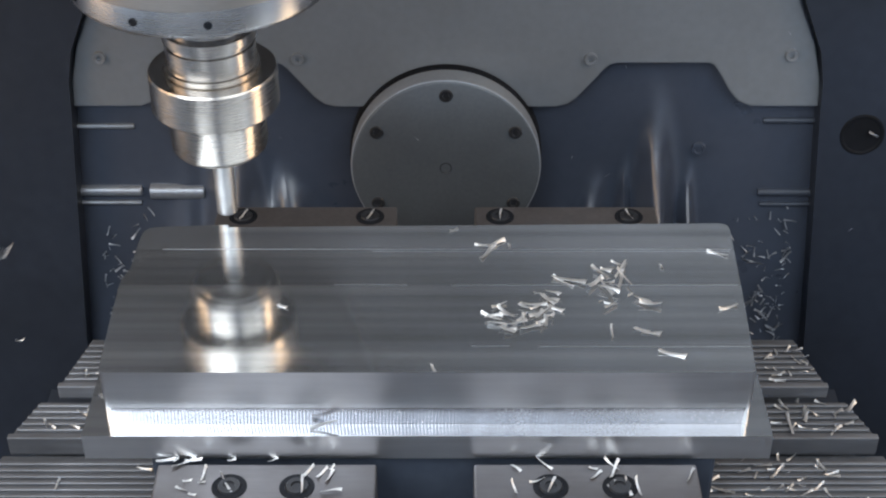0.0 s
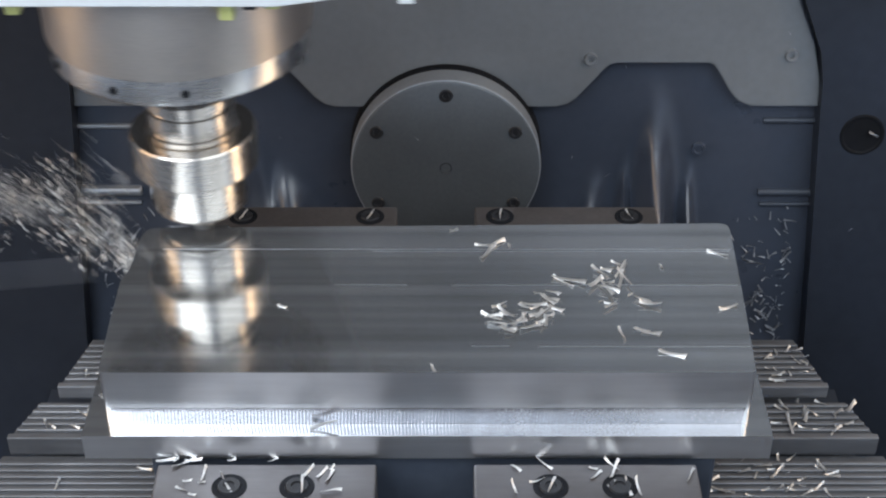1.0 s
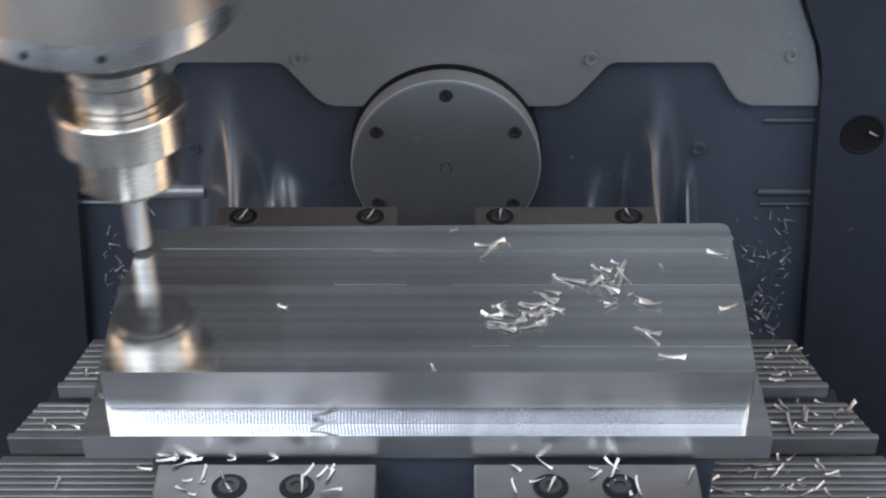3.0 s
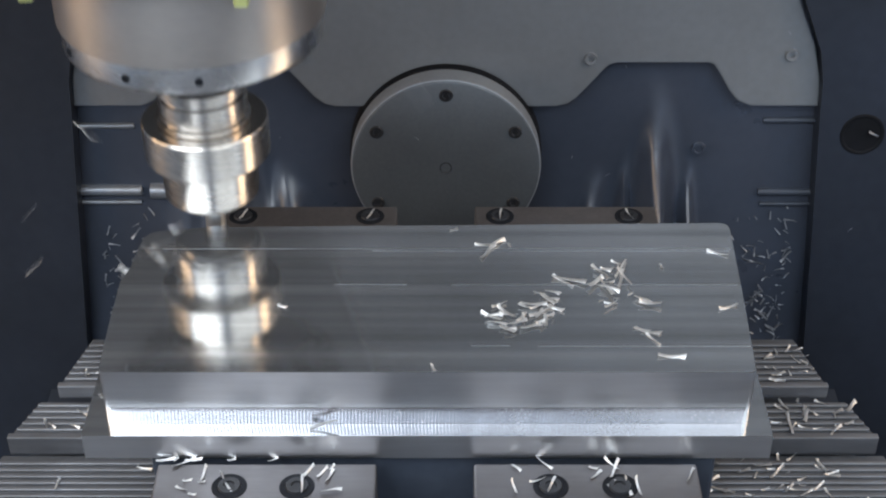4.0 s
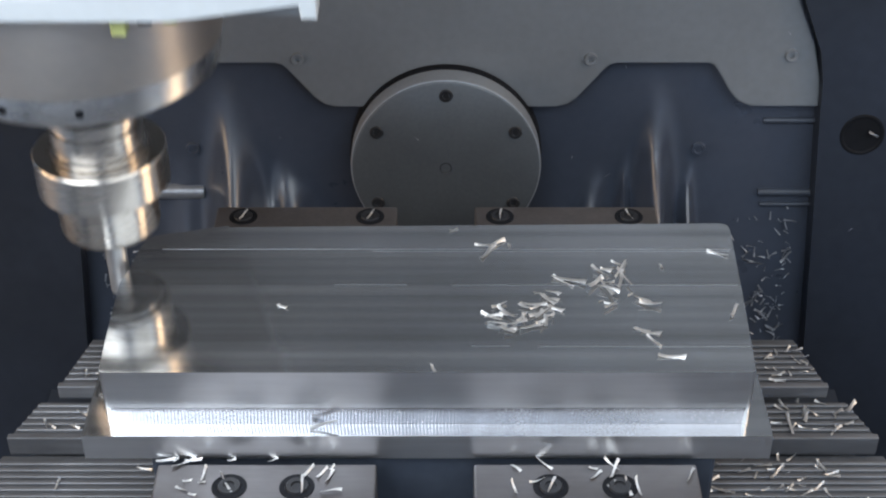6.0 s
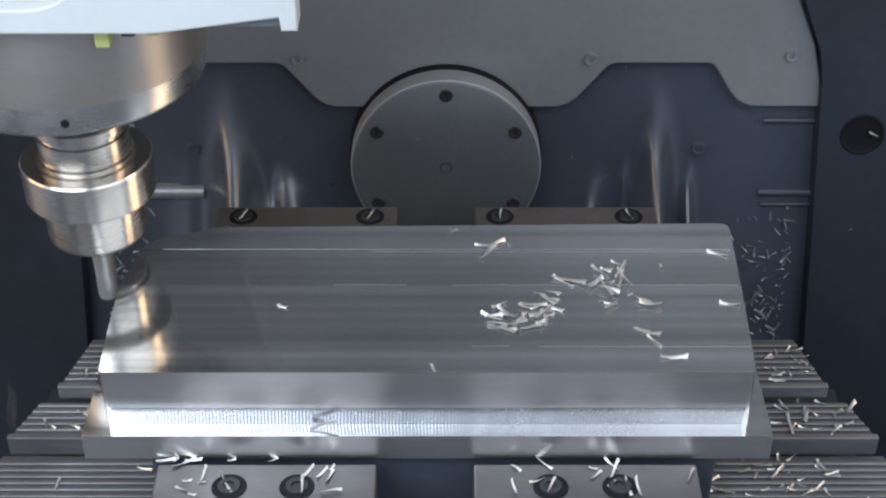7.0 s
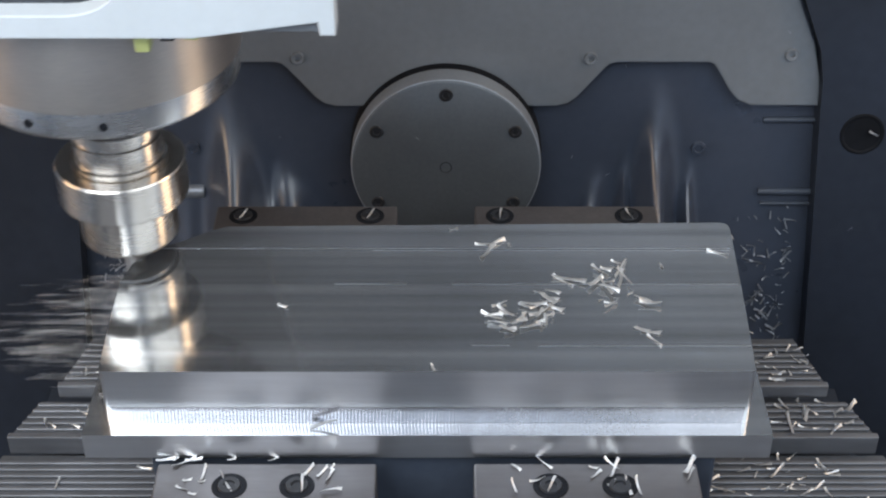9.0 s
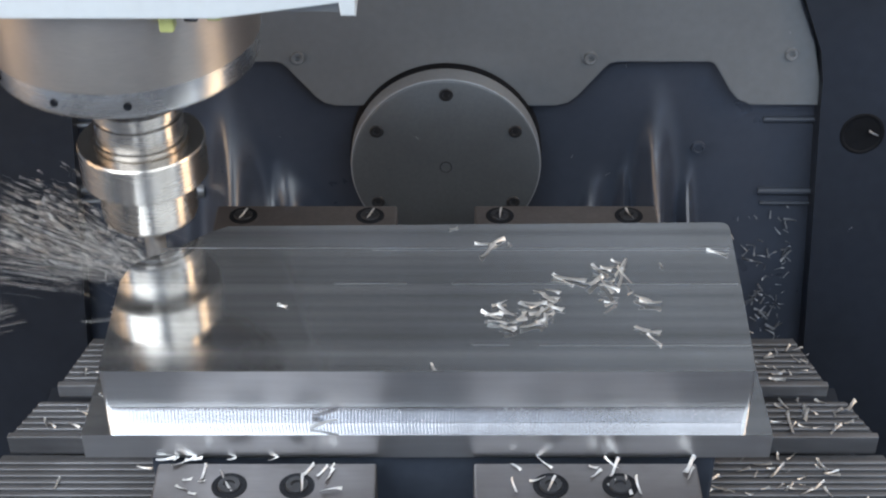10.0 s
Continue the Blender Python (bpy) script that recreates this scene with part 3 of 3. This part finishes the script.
JAW_WEST = ((-0.1455, -0.0102, -5, 10.2), (-0.1403, -0.0115, 27, 3.7), (-0.1309, -0.0088, -8, 9.2), (-0.1355, -0.0136, 18, 13.6), (-0.1110, -0.0089, 0, 4.7), (-0.0892, -0.0084, 11, 5.9), (-0.1242, -0.0214, 75, 11.9), (-0.1246, -0.0276, -13, 3.7), (-0.1322, -0.0267, -10, 4.8), (-0.1346, -0.0324, -41, 6.1), (-0.1283, -0.0364, -37, 4.0), (-0.1119, -0.0287, -72, 15.3), (-0.0702, -0.0196, 44, 9.9), (-0.0724, -0.0295, 82, 13.1), (-0.0628, -0.0206, 45, 9.3), (-0.0586, -0.0231, 57, 9.8), (-0.0578, -0.0169, 36, 4.2), (-0.0573, -0.0344, 0, 11.5))
JAW_EAST = ((0.0382, -0.0176, -64, 6.2), (0.0532, -0.0143, -58, 12.2), (0.0784, -0.0175, -37, 4.7), (0.0795, -0.0224, 30, 8.4), (0.0881, -0.0147, -58, 11.3), (0.0893, -0.0181, 60, 14.5), (0.0868, -0.0292, 15, 5.2), (0.0954, -0.0312, -92, 13.6), (0.1003, -0.0312, -92, 13.6), (0.0487, -0.0266, 9, 9.0), (0.0367, -0.0314, -87, 10.9), (0.1288, -0.0227, 55, 10.8))
COVER_FRONT = ((0.1514, 0.0486, -83, 12.6), (0.1895, 0.0589, -8, 11.1), (0.1969, 0.0534, 39, 15.2), (0.2084, 0.0662, 35, 11.2), (0.1842, 0.0510, 49, 6.3), (0.1775, 0.0544, 6, 9.2), (0.1590, 0.0470, 21, 8.8), (0.1611, 0.0393, -42, 9.2), (0.1541, 0.0370, 15, 6.0), (0.2017, 0.0401, 32, 8.8), (0.2110, 0.0479, 13, 7.2), (0.2109, 0.0363, 18, 9.9), (0.2192, 0.0417, 28, 9.9), (0.2288, 0.0503, -18, 9.9), (0.1997, 0.0654, 57, 5.8), (0.2058, 0.0386, -24, 11.2), (0.1775, 0.0347, -38, 4.9))
COVER_MID = ((0.2074, 0.0976, -75, 10.7), (0.2082, 0.0808, -98, 20.2), (0.2170, 0.1024, 35, 4.9), (0.2189, 0.0916, 54, 10.6), (0.2192, 0.0874, 57, 12.1), (0.2304, 0.0999, -52, 7.4), (0.2481, 0.0960, 35, 11.8), (0.2396, 0.0912, 6, 7.1), (0.2041, 0.0954, -68, 6.3), (0.2438, 0.0816, -17, 5.6))
scatter("face", TOP, NEST_ONE, 0.0008)
scatter("face", TOP, NEST_TWO, 0.0008)
scatter("face", TOP + 0.0012, [(x + 0.0012, y - 0.0018, turn + 38, long * 0.75) for x, y, turn, long in NEST_ONE[::2] + NEST_TWO[3:10:2]], 0.0004, 0.8)
scatter("face", TOP, LOOSE)
scatter("jaw", SEAT, [(x, min(y, -0.0115), turn, long) for x, y, turn, long in JAW_WEST + JAW_EAST], 0.0, 0.7)
scatter("cover", 0.0762, COVER_FRONT, 0.0, 0.8)
scatter("cover", 0.0892, COVER_MID)
for x, y, turn, kind in ((0.1557, 0.1026, -30, 4), (-0.0867, 0.0540, -53, 5), (-0.0049, 0.0026, 83, 5)):
    chip("face", x, y, TOP, turn, 1.0, kind)
for where, count, x0, x1, y0, y1, z, size in (("cover", 14, 0.180, 0.225, 0.107, 0.140, 0.1000, 0.85), ("cover", 16, 0.182, 0.240, 0.074, 0.100, 0.0892, 0.7), ("cover", 14, 0.148, 0.232, 0.034, 0.067, 0.0762, 0.7), ("cover", 6, -0.030, 0.012, 0.036, 0.060, 0.0762, 0.8), ("cover", 6, 0.22, 0.26, 0.0, 0.04, 0.0762, 0.6), ("cover", 7, -0.24, -0.20, 0.075, 0.100, 0.0892, 0.7), ("cover", 5, -0.25, -0.17, 0.0, 0.06, 0.0762, 0.8),
                                              ("cover", 12, 0.185, 0.228, 0.104, 0.146, 0.1000, 0.5), ("cover", 10, -0.226, -0.190, 0.106, 0.146, 0.1000, 0.6)):
    for _ in range(count):
        chip(where, RNG.uniform(x0, x1), RNG.uniform(y0, y1), z, RNG.uniform(0, 360), size * RNG.uniform(0.6, 1.15), None, RNG.uniform(-25, 25))

def clinging(side, count):
    """Small chips that stick to the wet casting beside the covers, too many to tell apart."""
    verts, faces = [], []
    for _ in range(count):
        at = BACK @ Vector((side * (0.272 - abs(RNG.gauss(0, 0.030))), 0.0350, -0.050 - 0.150 * RNG.random() ** 0.7))
        m = Matrix.Translation(at) @ pose(0, 0, 0, 84.5 + RNG.uniform(-20, 20)) @ pose(0, 0, 0, 0, 0, RNG.uniform(0, 360)) @ Matrix.Scale(RNG.uniform(0.25, 0.85), 4)
        me, n = DULL_CHIPS[RNG.randrange(7)], len(verts)
        verts += [tuple(m @ v.co) for v in me.vertices]
        faces += [tuple(n + i for i in f.vertices) for f in me.polygons]
    me = bpy.data.meshes.new("clinging_chips")
    me.from_pydata(verts, [], faces)
    me.materials.append(DULL_CHIP)
    tagged(new("clinging_chips", me), "small dull aluminium chips sticking to the wet casting", "metal chips", "clinging chips", "stuff")


clinging(1, 110)
clinging(-1, 120)

for x, y in ((0.0555, -0.0305), (-0.1297, 0.2137), (-0.0473, 0.2137), (0.0370, 0.2137), (0.1206, 0.2137)):
    chip("jaw", x, y, SEAT + 0.001, RNG.uniform(40, 110), 0.9, 4, 20)

for x, y, z, size in ((0.2467, 0.0255, 0.0965, 0.30), (-0.0212, -0.0005, 0.0246, 0.30), (0.3106, 0.0175, -0.0622, 0.35), (0.1325, 0.0355, 0.0655, 0.25), (0.1510, 0.0355, 0.0370, 0.30), (-0.1250, 0.0355, 0.0075, 0.25), (0.0960, 0.0355, -0.0090, 0.25), (0.1240, 0.0355, -0.0240, 0.30), (0.3165, 0.0175, 0.0195, 0.8)):
    ob = chip("casting", 0, 0, 0, 0, size)
    ob.matrix_world = BACK @ Matrix.Translation((x, y, z)) @ pose(0, 0, 0, 90) @ pose(0, 0, 0, 0, 0, RNG.uniform(0, 360)) @ Matrix.Scale(size, 4)
for _ in range(16):
    chip("face", RNG.uniform(-0.187, -0.180), RNG.uniform(0.012, 0.072), LEDGE, RNG.uniform(0, 360), RNG.uniform(0.35, 0.6))

stuck = chip("face", -0.0620, -0.0030, LEDGE + 0.0022, 10, 1.0, 2)
stuck.matrix_world = pose(-0.0620, -0.0036, LEDGE + 0.0034, 80, -8, 0)
tagged(stuck, "flat aluminium chip stuck in the front groove")

# chips that creep over the face while the machine shakes
crawler_a = chip("face", 0.0893, 0.033, TOP, 80, 0.9, 4)
crawler_b = chip("face", 0.119, 0.014, TOP, -35, 1.1, 0)
crawler_c = chip("face", 0.154, 0.053, TOP, 10, 1.0, 1)

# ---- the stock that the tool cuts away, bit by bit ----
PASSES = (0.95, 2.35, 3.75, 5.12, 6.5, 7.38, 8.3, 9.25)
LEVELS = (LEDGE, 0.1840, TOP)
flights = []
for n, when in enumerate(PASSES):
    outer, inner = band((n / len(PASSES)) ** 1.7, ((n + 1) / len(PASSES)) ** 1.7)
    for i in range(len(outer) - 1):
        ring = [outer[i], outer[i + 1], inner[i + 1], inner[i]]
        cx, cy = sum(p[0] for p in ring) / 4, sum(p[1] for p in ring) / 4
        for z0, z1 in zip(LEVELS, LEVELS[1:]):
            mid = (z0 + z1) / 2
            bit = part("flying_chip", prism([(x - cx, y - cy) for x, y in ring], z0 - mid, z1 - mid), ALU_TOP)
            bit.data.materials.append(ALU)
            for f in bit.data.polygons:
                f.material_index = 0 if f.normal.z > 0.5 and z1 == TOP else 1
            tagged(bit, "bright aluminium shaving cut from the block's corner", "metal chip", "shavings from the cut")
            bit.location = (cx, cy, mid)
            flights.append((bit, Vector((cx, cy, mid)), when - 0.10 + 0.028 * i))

# finer shavings that leave the cut in a fan, first forwards and then backwards
NEEDLES = [ribbon(0.0060, 0.0013, 1.8, 1.0, 21), ribbon(0.0085, 0.0010, 1.1, -1.6, 22), ribbon(0.0045, 0.0016, 2.2, 0.7, 23), ribbon(0.0110, 0.0020, 2.0, 1.9, 24)]
fans = []
spray = random.Random(8)
for when in PASSES + (10.05,):
    for i in range(16):
        start = Vector((-0.140 + spray.uniform(-0.010, 0.012), 0.080 + spray.uniform(-0.012, 0.008), 0.186 + spray.uniform(-0.006, 0.003)))
        ob = new("flying_chip", (NEEDLES + CHIPS[:5])[spray.randrange(9)])
        ob.location, size = start, spray.uniform(0.6, 1.0)
        ob.scale = (size, size, size)
        tagged(ob, "fine aluminium shaving thrown off by the end mill", "metal chip", "shavings from the cut")
        late = spray.random()
        fans.append((ob, start, when - 0.22 + 0.36 * late, late, i))


drifters = []
for i in range(12):
    ob = new("flying_chip", (NEEDLES + CHIPS[:5])[spray.randrange(9)])
    at = Vector((spray.uniform(-0.33, -0.21), spray.uniform(0.06, 0.26), spray.uniform(0.10, 0.42)))
    ob.location = at
    tagged(ob, "curled aluminium shaving sailing down from an earlier cut", "metal chip", "shavings from the cut")
    drifters.append((ob, at, Vector((spray.uniform(-0.35, 0.05), spray.uniform(-0.2, 0.1), spray.uniform(-0.4, 0.5)))))


def puff(seed):
    """A long thin cloud of fine shavings, wider and sparser towards its far end."""
    rng = random.Random(seed)
    verts, faces = [], []
    for _ in range(420):
        u = rng.random()
        c = Vector((-0.065 + 0.13 * (1 - u), max(-0.04, min(0.04, rng.gauss(0, 0.003 + 0.020 * u))), max(-0.013, min(0.013, rng.gauss(0, 0.002 + 0.006 * u)))))
        a = Vector((rng.uniform(-1, 1), rng.uniform(-1, 1), rng.uniform(-1, 1))).normalized() * rng.uniform(0.0010, 0.0028)
        b = a.orthogonal().normalized() * rng.uniform(0.0004, 0.0009)
        d = a.cross(b).normalized() * 0.0003
        n = len(verts)
        verts += [c + a, c + b, c - a, c - b, c + d, c - d]
        faces += [(n + i, n + (i + 1) % 4, n + k) for i in range(4) for k in (4, 5)]
    me = bpy.data.meshes.new("chip_spray")
    me.from_pydata([tuple(v) for v in verts], [], faces)
    me.materials.append(CHIP)
    return me


PUFFS = [puff(k) for k in range(6)]
sprays = []
for when in PASSES + (10.05,):
    for k in range(12):
        ob = new("chip_spray", PUFFS[spray.randrange(6)])
        ob.location = (-0.080, 0.050, 0.182)
        tagged(ob, "spray of fine aluminium shavings thrown by the end mill", "metal chips", "sprays from the cut", "stuff")
        sprays.append((ob, Vector(ob.location), when - (0.30 if when < 6 else 0.24) + (0.029 if when < 6 else 0.021) * k, k))

# the tool's tip: seconds, x, y, z
TIPS = [
    (0.0, -0.1267, 0.1417, 0.1980), (0.1, -0.1357, 0.1365, 0.1980), (0.2, -0.1609, 0.1128, 0.1980), (0.3, -0.1780, 0.0966, 0.1980),
    (0.4, -0.1807, 0.0930, 0.1922), (0.5, -0.1813, 0.0970, 0.1672), (0.6, -0.1809, 0.0958, 0.1595), (0.7, -0.1783, 0.1094, 0.1595),
    (0.8, -0.1780, 0.1306, 0.1595), (0.9, -0.1665, 0.1419, 0.1595), (1.0, -0.1415, 0.1418, 0.1595), (1.1, -0.1314, 0.1439, 0.1595),
    (1.2, -0.1278, 0.1384, 0.1691), (1.3, -0.1286, 0.1364, 0.1922), (1.4, -0.1316, 0.1421, 0.1980), (1.5, -0.1454, 0.1296, 0.1980),
    (1.6, -0.1713, 0.1056, 0.1980), (1.7, -0.1843, 0.0940, 0.1980), (1.8, -0.1853, 0.0923, 0.1884), (1.9, -0.1850, 0.0945, 0.1633),
    (2.0, -0.1832, 0.0946, 0.1595), (2.1, -0.1772, 0.1050, 0.1595), (2.2, -0.1768, 0.1260, 0.1595), (2.3, -0.1696, 0.1398, 0.1595),
    (2.4, -0.1474, 0.1405, 0.1595), (2.5, -0.1353, 0.1425, 0.1595), (2.6, -0.1309, 0.1385, 0.1672), (2.7, -0.1309, 0.1316, 0.1922),
    (2.8, -0.1341, 0.1414, 0.1980), (2.9, -0.1470, 0.1303, 0.1980), (3.0, -0.1721, 0.1072, 0.1980), (3.1, -0.1836, 0.0959, 0.1980),
    (3.2, -0.1837, 0.0920, 0.1884), (3.3, -0.1841, 0.0963, 0.1633), (3.4, -0.1821, 0.0980, 0.1595), (3.5, -0.1762, 0.1088, 0.1595),
    (3.6, -0.1758, 0.1279, 0.1595), (3.7, -0.1657, 0.1398, 0.1595), (3.8, -0.1478, 0.1405, 0.1595), (3.9, -0.1369, 0.1425, 0.1595),
    (4.0, -0.1338, 0.1401, 0.1672), (4.1, -0.1337, 0.1330, 0.1922), (4.2, -0.1367, 0.1407, 0.1980), (4.3, -0.1485, 0.1310, 0.1980),
    (4.4, -0.1728, 0.1088, 0.1980), (4.5, -0.1826, 0.0977, 0.1980), (4.6, -0.1821, 0.0916, 0.1884), (4.7, -0.1832, 0.0981, 0.1633),
    (4.8, -0.1810, 0.1013, 0.1595), (4.9, -0.1753, 0.1125, 0.1595), (5.0, -0.1746, 0.1312, 0.1595), (5.1, -0.1618, 0.1398, 0.1595),
    (5.2, -0.1446, 0.1398, 0.1595), (5.3, -0.1367, 0.1419, 0.1614), (5.4, -0.1358, 0.1354, 0.1788), (5.5, -0.1348, 0.1359, 0.1980),
    (5.6, -0.1421, 0.1379, 0.1980), (5.7, -0.1617, 0.1208, 0.1980), (5.8, -0.1780, 0.1030, 0.1980), (5.9, -0.1837, 0.0987, 0.1922),
    (6.0, -0.1835, 0.0961, 0.1749), (6.1, -0.1825, 0.1013, 0.1603), (6.2, -0.1823, 0.1032, 0.1595), (6.3, -0.1729, 0.1138, 0.1595),
    (6.4, -0.1716, 0.1286, 0.1595), (6.5, -0.1552, 0.1365, 0.1595), (6.6, -0.1441, 0.1385, 0.1595), (6.7, -0.1457, 0.1399, 0.1633),
    (6.8, -0.1608, 0.1351, 0.1672), (6.9, -0.1841, 0.1129, 0.1672), (7.0, -0.1934, 0.1036, 0.1653), (7.1, -0.1815, 0.1000, 0.1614),
    (7.2, -0.1729, 0.1138, 0.1595), (7.3, -0.1716, 0.1286, 0.1595), (7.4, -0.1552, 0.1365, 0.1595), (7.5, -0.1437, 0.1380, 0.1595),
    (7.6, -0.1408, 0.1378, 0.1633), (7.7, -0.1520, 0.1365, 0.1672), (7.8, -0.1652, 0.1239, 0.1672), (7.9, -0.1835, 0.1105, 0.1653),
    (8.0, -0.1845, 0.1037, 0.1614), (8.1, -0.1731, 0.1113, 0.1595), (8.2, -0.1712, 0.1260, 0.1595), (8.3, -0.1592, 0.1358, 0.1595),
    (8.4, -0.1467, 0.1378, 0.1595), (8.5, -0.1427, 0.1372, 0.1633), (8.6, -0.1517, 0.1371, 0.1672), (8.7, -0.1636, 0.1265, 0.1672),
    (8.8, -0.1812, 0.1098, 0.1672), (8.9, -0.1833, 0.1037, 0.1633), (9.0, -0.1767, 0.1092, 0.1595), (9.1, -0.1707, 0.1215, 0.1595),
    (9.2, -0.1640, 0.1345, 0.1595), (9.3, -0.1509, 0.1365, 0.1595), (9.4, -0.1406, 0.1439, 0.1626), (9.5, -0.1523, 0.1466, 0.1733),
    (9.6, -0.1685, 0.1363, 0.1730), (9.7, -0.1851, 0.1160, 0.1691), (9.8, -0.1844, 0.1062, 0.1633), (9.9, -0.1713, 0.1157, 0.1595),
    (10.0, -0.1684, 0.1286, 0.1595),
]



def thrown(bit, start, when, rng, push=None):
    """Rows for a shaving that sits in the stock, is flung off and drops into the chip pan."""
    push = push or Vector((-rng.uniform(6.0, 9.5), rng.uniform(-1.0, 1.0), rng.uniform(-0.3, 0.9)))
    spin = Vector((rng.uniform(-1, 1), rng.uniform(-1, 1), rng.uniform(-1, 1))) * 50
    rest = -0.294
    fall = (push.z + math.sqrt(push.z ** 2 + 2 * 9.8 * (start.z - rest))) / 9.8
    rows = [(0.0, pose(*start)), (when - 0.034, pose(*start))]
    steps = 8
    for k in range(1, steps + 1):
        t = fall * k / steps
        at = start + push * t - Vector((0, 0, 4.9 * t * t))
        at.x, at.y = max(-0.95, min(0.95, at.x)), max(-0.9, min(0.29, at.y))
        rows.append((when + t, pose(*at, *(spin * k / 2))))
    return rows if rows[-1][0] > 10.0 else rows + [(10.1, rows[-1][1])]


def motions():
    walk(spindle, [(t, pose(x, y, z)) for t, x, y, z in TIPS])
    walk(chuck, [(k / 10, pose(0, 0, 0, 0, 0, -73 * k)) for k in range(101)])
    walk(crawler_a, [(0.0, pose(0.0893, 0.033, TOP, 0, 0, 80)), (0.6, pose(0.0893, 0.033, TOP, 0, 0, 80)), (0.9, pose(0.0945, 0.031, TOP, 0, 0, 95)), (1.6, pose(0.0945, 0.031, TOP, 0, 0, 95)), (2.4, pose(0.1100, 0.027, TOP, 0, 0, 115)), (10.0, pose(0.1110, 0.025, TOP, 0, 0, 118))])
    walk(crawler_b, [(0.0, pose(0.119, 0.014, TOP, 0, 0, -35)), (1.2, pose(0.119, 0.014, TOP, 0, 0, -35)), (2.5, pose(0.1185, 0.012, TOP, 0, 0, -20)), (6.8, pose(0.1185, 0.012, TOP, 0, 0, -20)), (7.5, pose(0.1260, 0.005, TOP, 0, 0, 30)), (7.75, pose(0.1280, -0.008, 0.1850, 0, 0, 40)), (7.9, pose(0.1290, -0.016, SEAT, 0, 0, 50)), (10.0, pose(0.1290, -0.016, SEAT, 0, 0, 50))])
    walk(crawler_c, [(0.0, pose(0.154, 0.053, TOP, 0, 0, 10)), (4.0, pose(0.154, 0.053, TOP, 0, 0, 10)), (4.5, pose(0.155, 0.049, TOP, 0, 0, 35)), (5.4, pose(0.157, 0.048, TOP, 0, 0, 70)), (7.6, pose(0.155, 0.058, TOP, 0, 0, -50)), (8.4, pose(0.170, 0.050, 0.1650, 0, 0, -60)), (10.0, pose(0.170, 0.050, 0.1650, 0, 0, -60))])
    rng = random.Random(5)
    for bit, start, when, late, i in fans:
        if i < 2:  # a few hop over the face and drop behind the block
            push = Vector((rng.uniform(0.3, 1.4), rng.uniform(0.55, 0.9), rng.uniform(1.2, 1.9)))
        elif i < 11:  # curls that sail off slowly once the cut is done
            push, when = Vector((-rng.uniform(0.25, 0.75), rng.uniform(-0.25, 0.35), rng.uniform(0.5, 1.7))), when + rng.uniform(0.05, 0.25)
        else:
            push = Vector((-rng.uniform(1.6, 3.2), -2.2 + 3.4 * late + rng.uniform(-0.4, 0.4), rng.uniform(-0.1, 0.6)))
        walk(bit, thrown(bit, start, when, rng, push))
    mouth = Vector((-0.168, 0.108, 0.180))
    for ob, start, when, k in sprays:
        swing, lift = -52 + 98 / (1 + math.exp(0.8 * (5.4 - k))) + rng.uniform(-12, 12), rng.uniform(-4, 7)
        way = Matrix.Rotation(radians(-swing), 3, "Z") @ Vector((-1, 0, math.tan(radians(lift))))
        rows = [(0.0, pose(*start)), (when - 0.034, pose(*start))]
        for t, d in ((0.0, 0.030), (0.05, 0.09), (0.10, 0.16), (0.16, 0.25), (0.26, 0.42)):
            at = mouth + way * d
            rows.append((when + t, pose(at.x, min(at.y, 0.31), at.z, 0, lift, -swing)))
        rows.append((when + 0.6, pose(-0.75, min(at.y, 0.31), -0.28, 0, 0, -swing)))
        walk(ob, rows if rows[-1][0] > 10.0 else rows + [(10.1, rows[-1][1])])
    for bit, start, push in drifters:
        spin = [rng.uniform(-40, 40) for _ in range(3)]
        fall = (push.z + math.sqrt(push.z ** 2 + 19.6 * (start.z + 0.294))) / 9.8
        rows = []
        for k in range(7):
            at = start + push * (fall * k / 6) - Vector((0, 0, 4.9 * (fall * k / 6) ** 2))
            rows.append((fall * k / 6, pose(*at, *(a * k for a in spin))))
        walk(bit, rows + [(10.1, rows[-1][1])])
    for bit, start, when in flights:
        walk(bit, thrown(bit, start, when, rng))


motions()
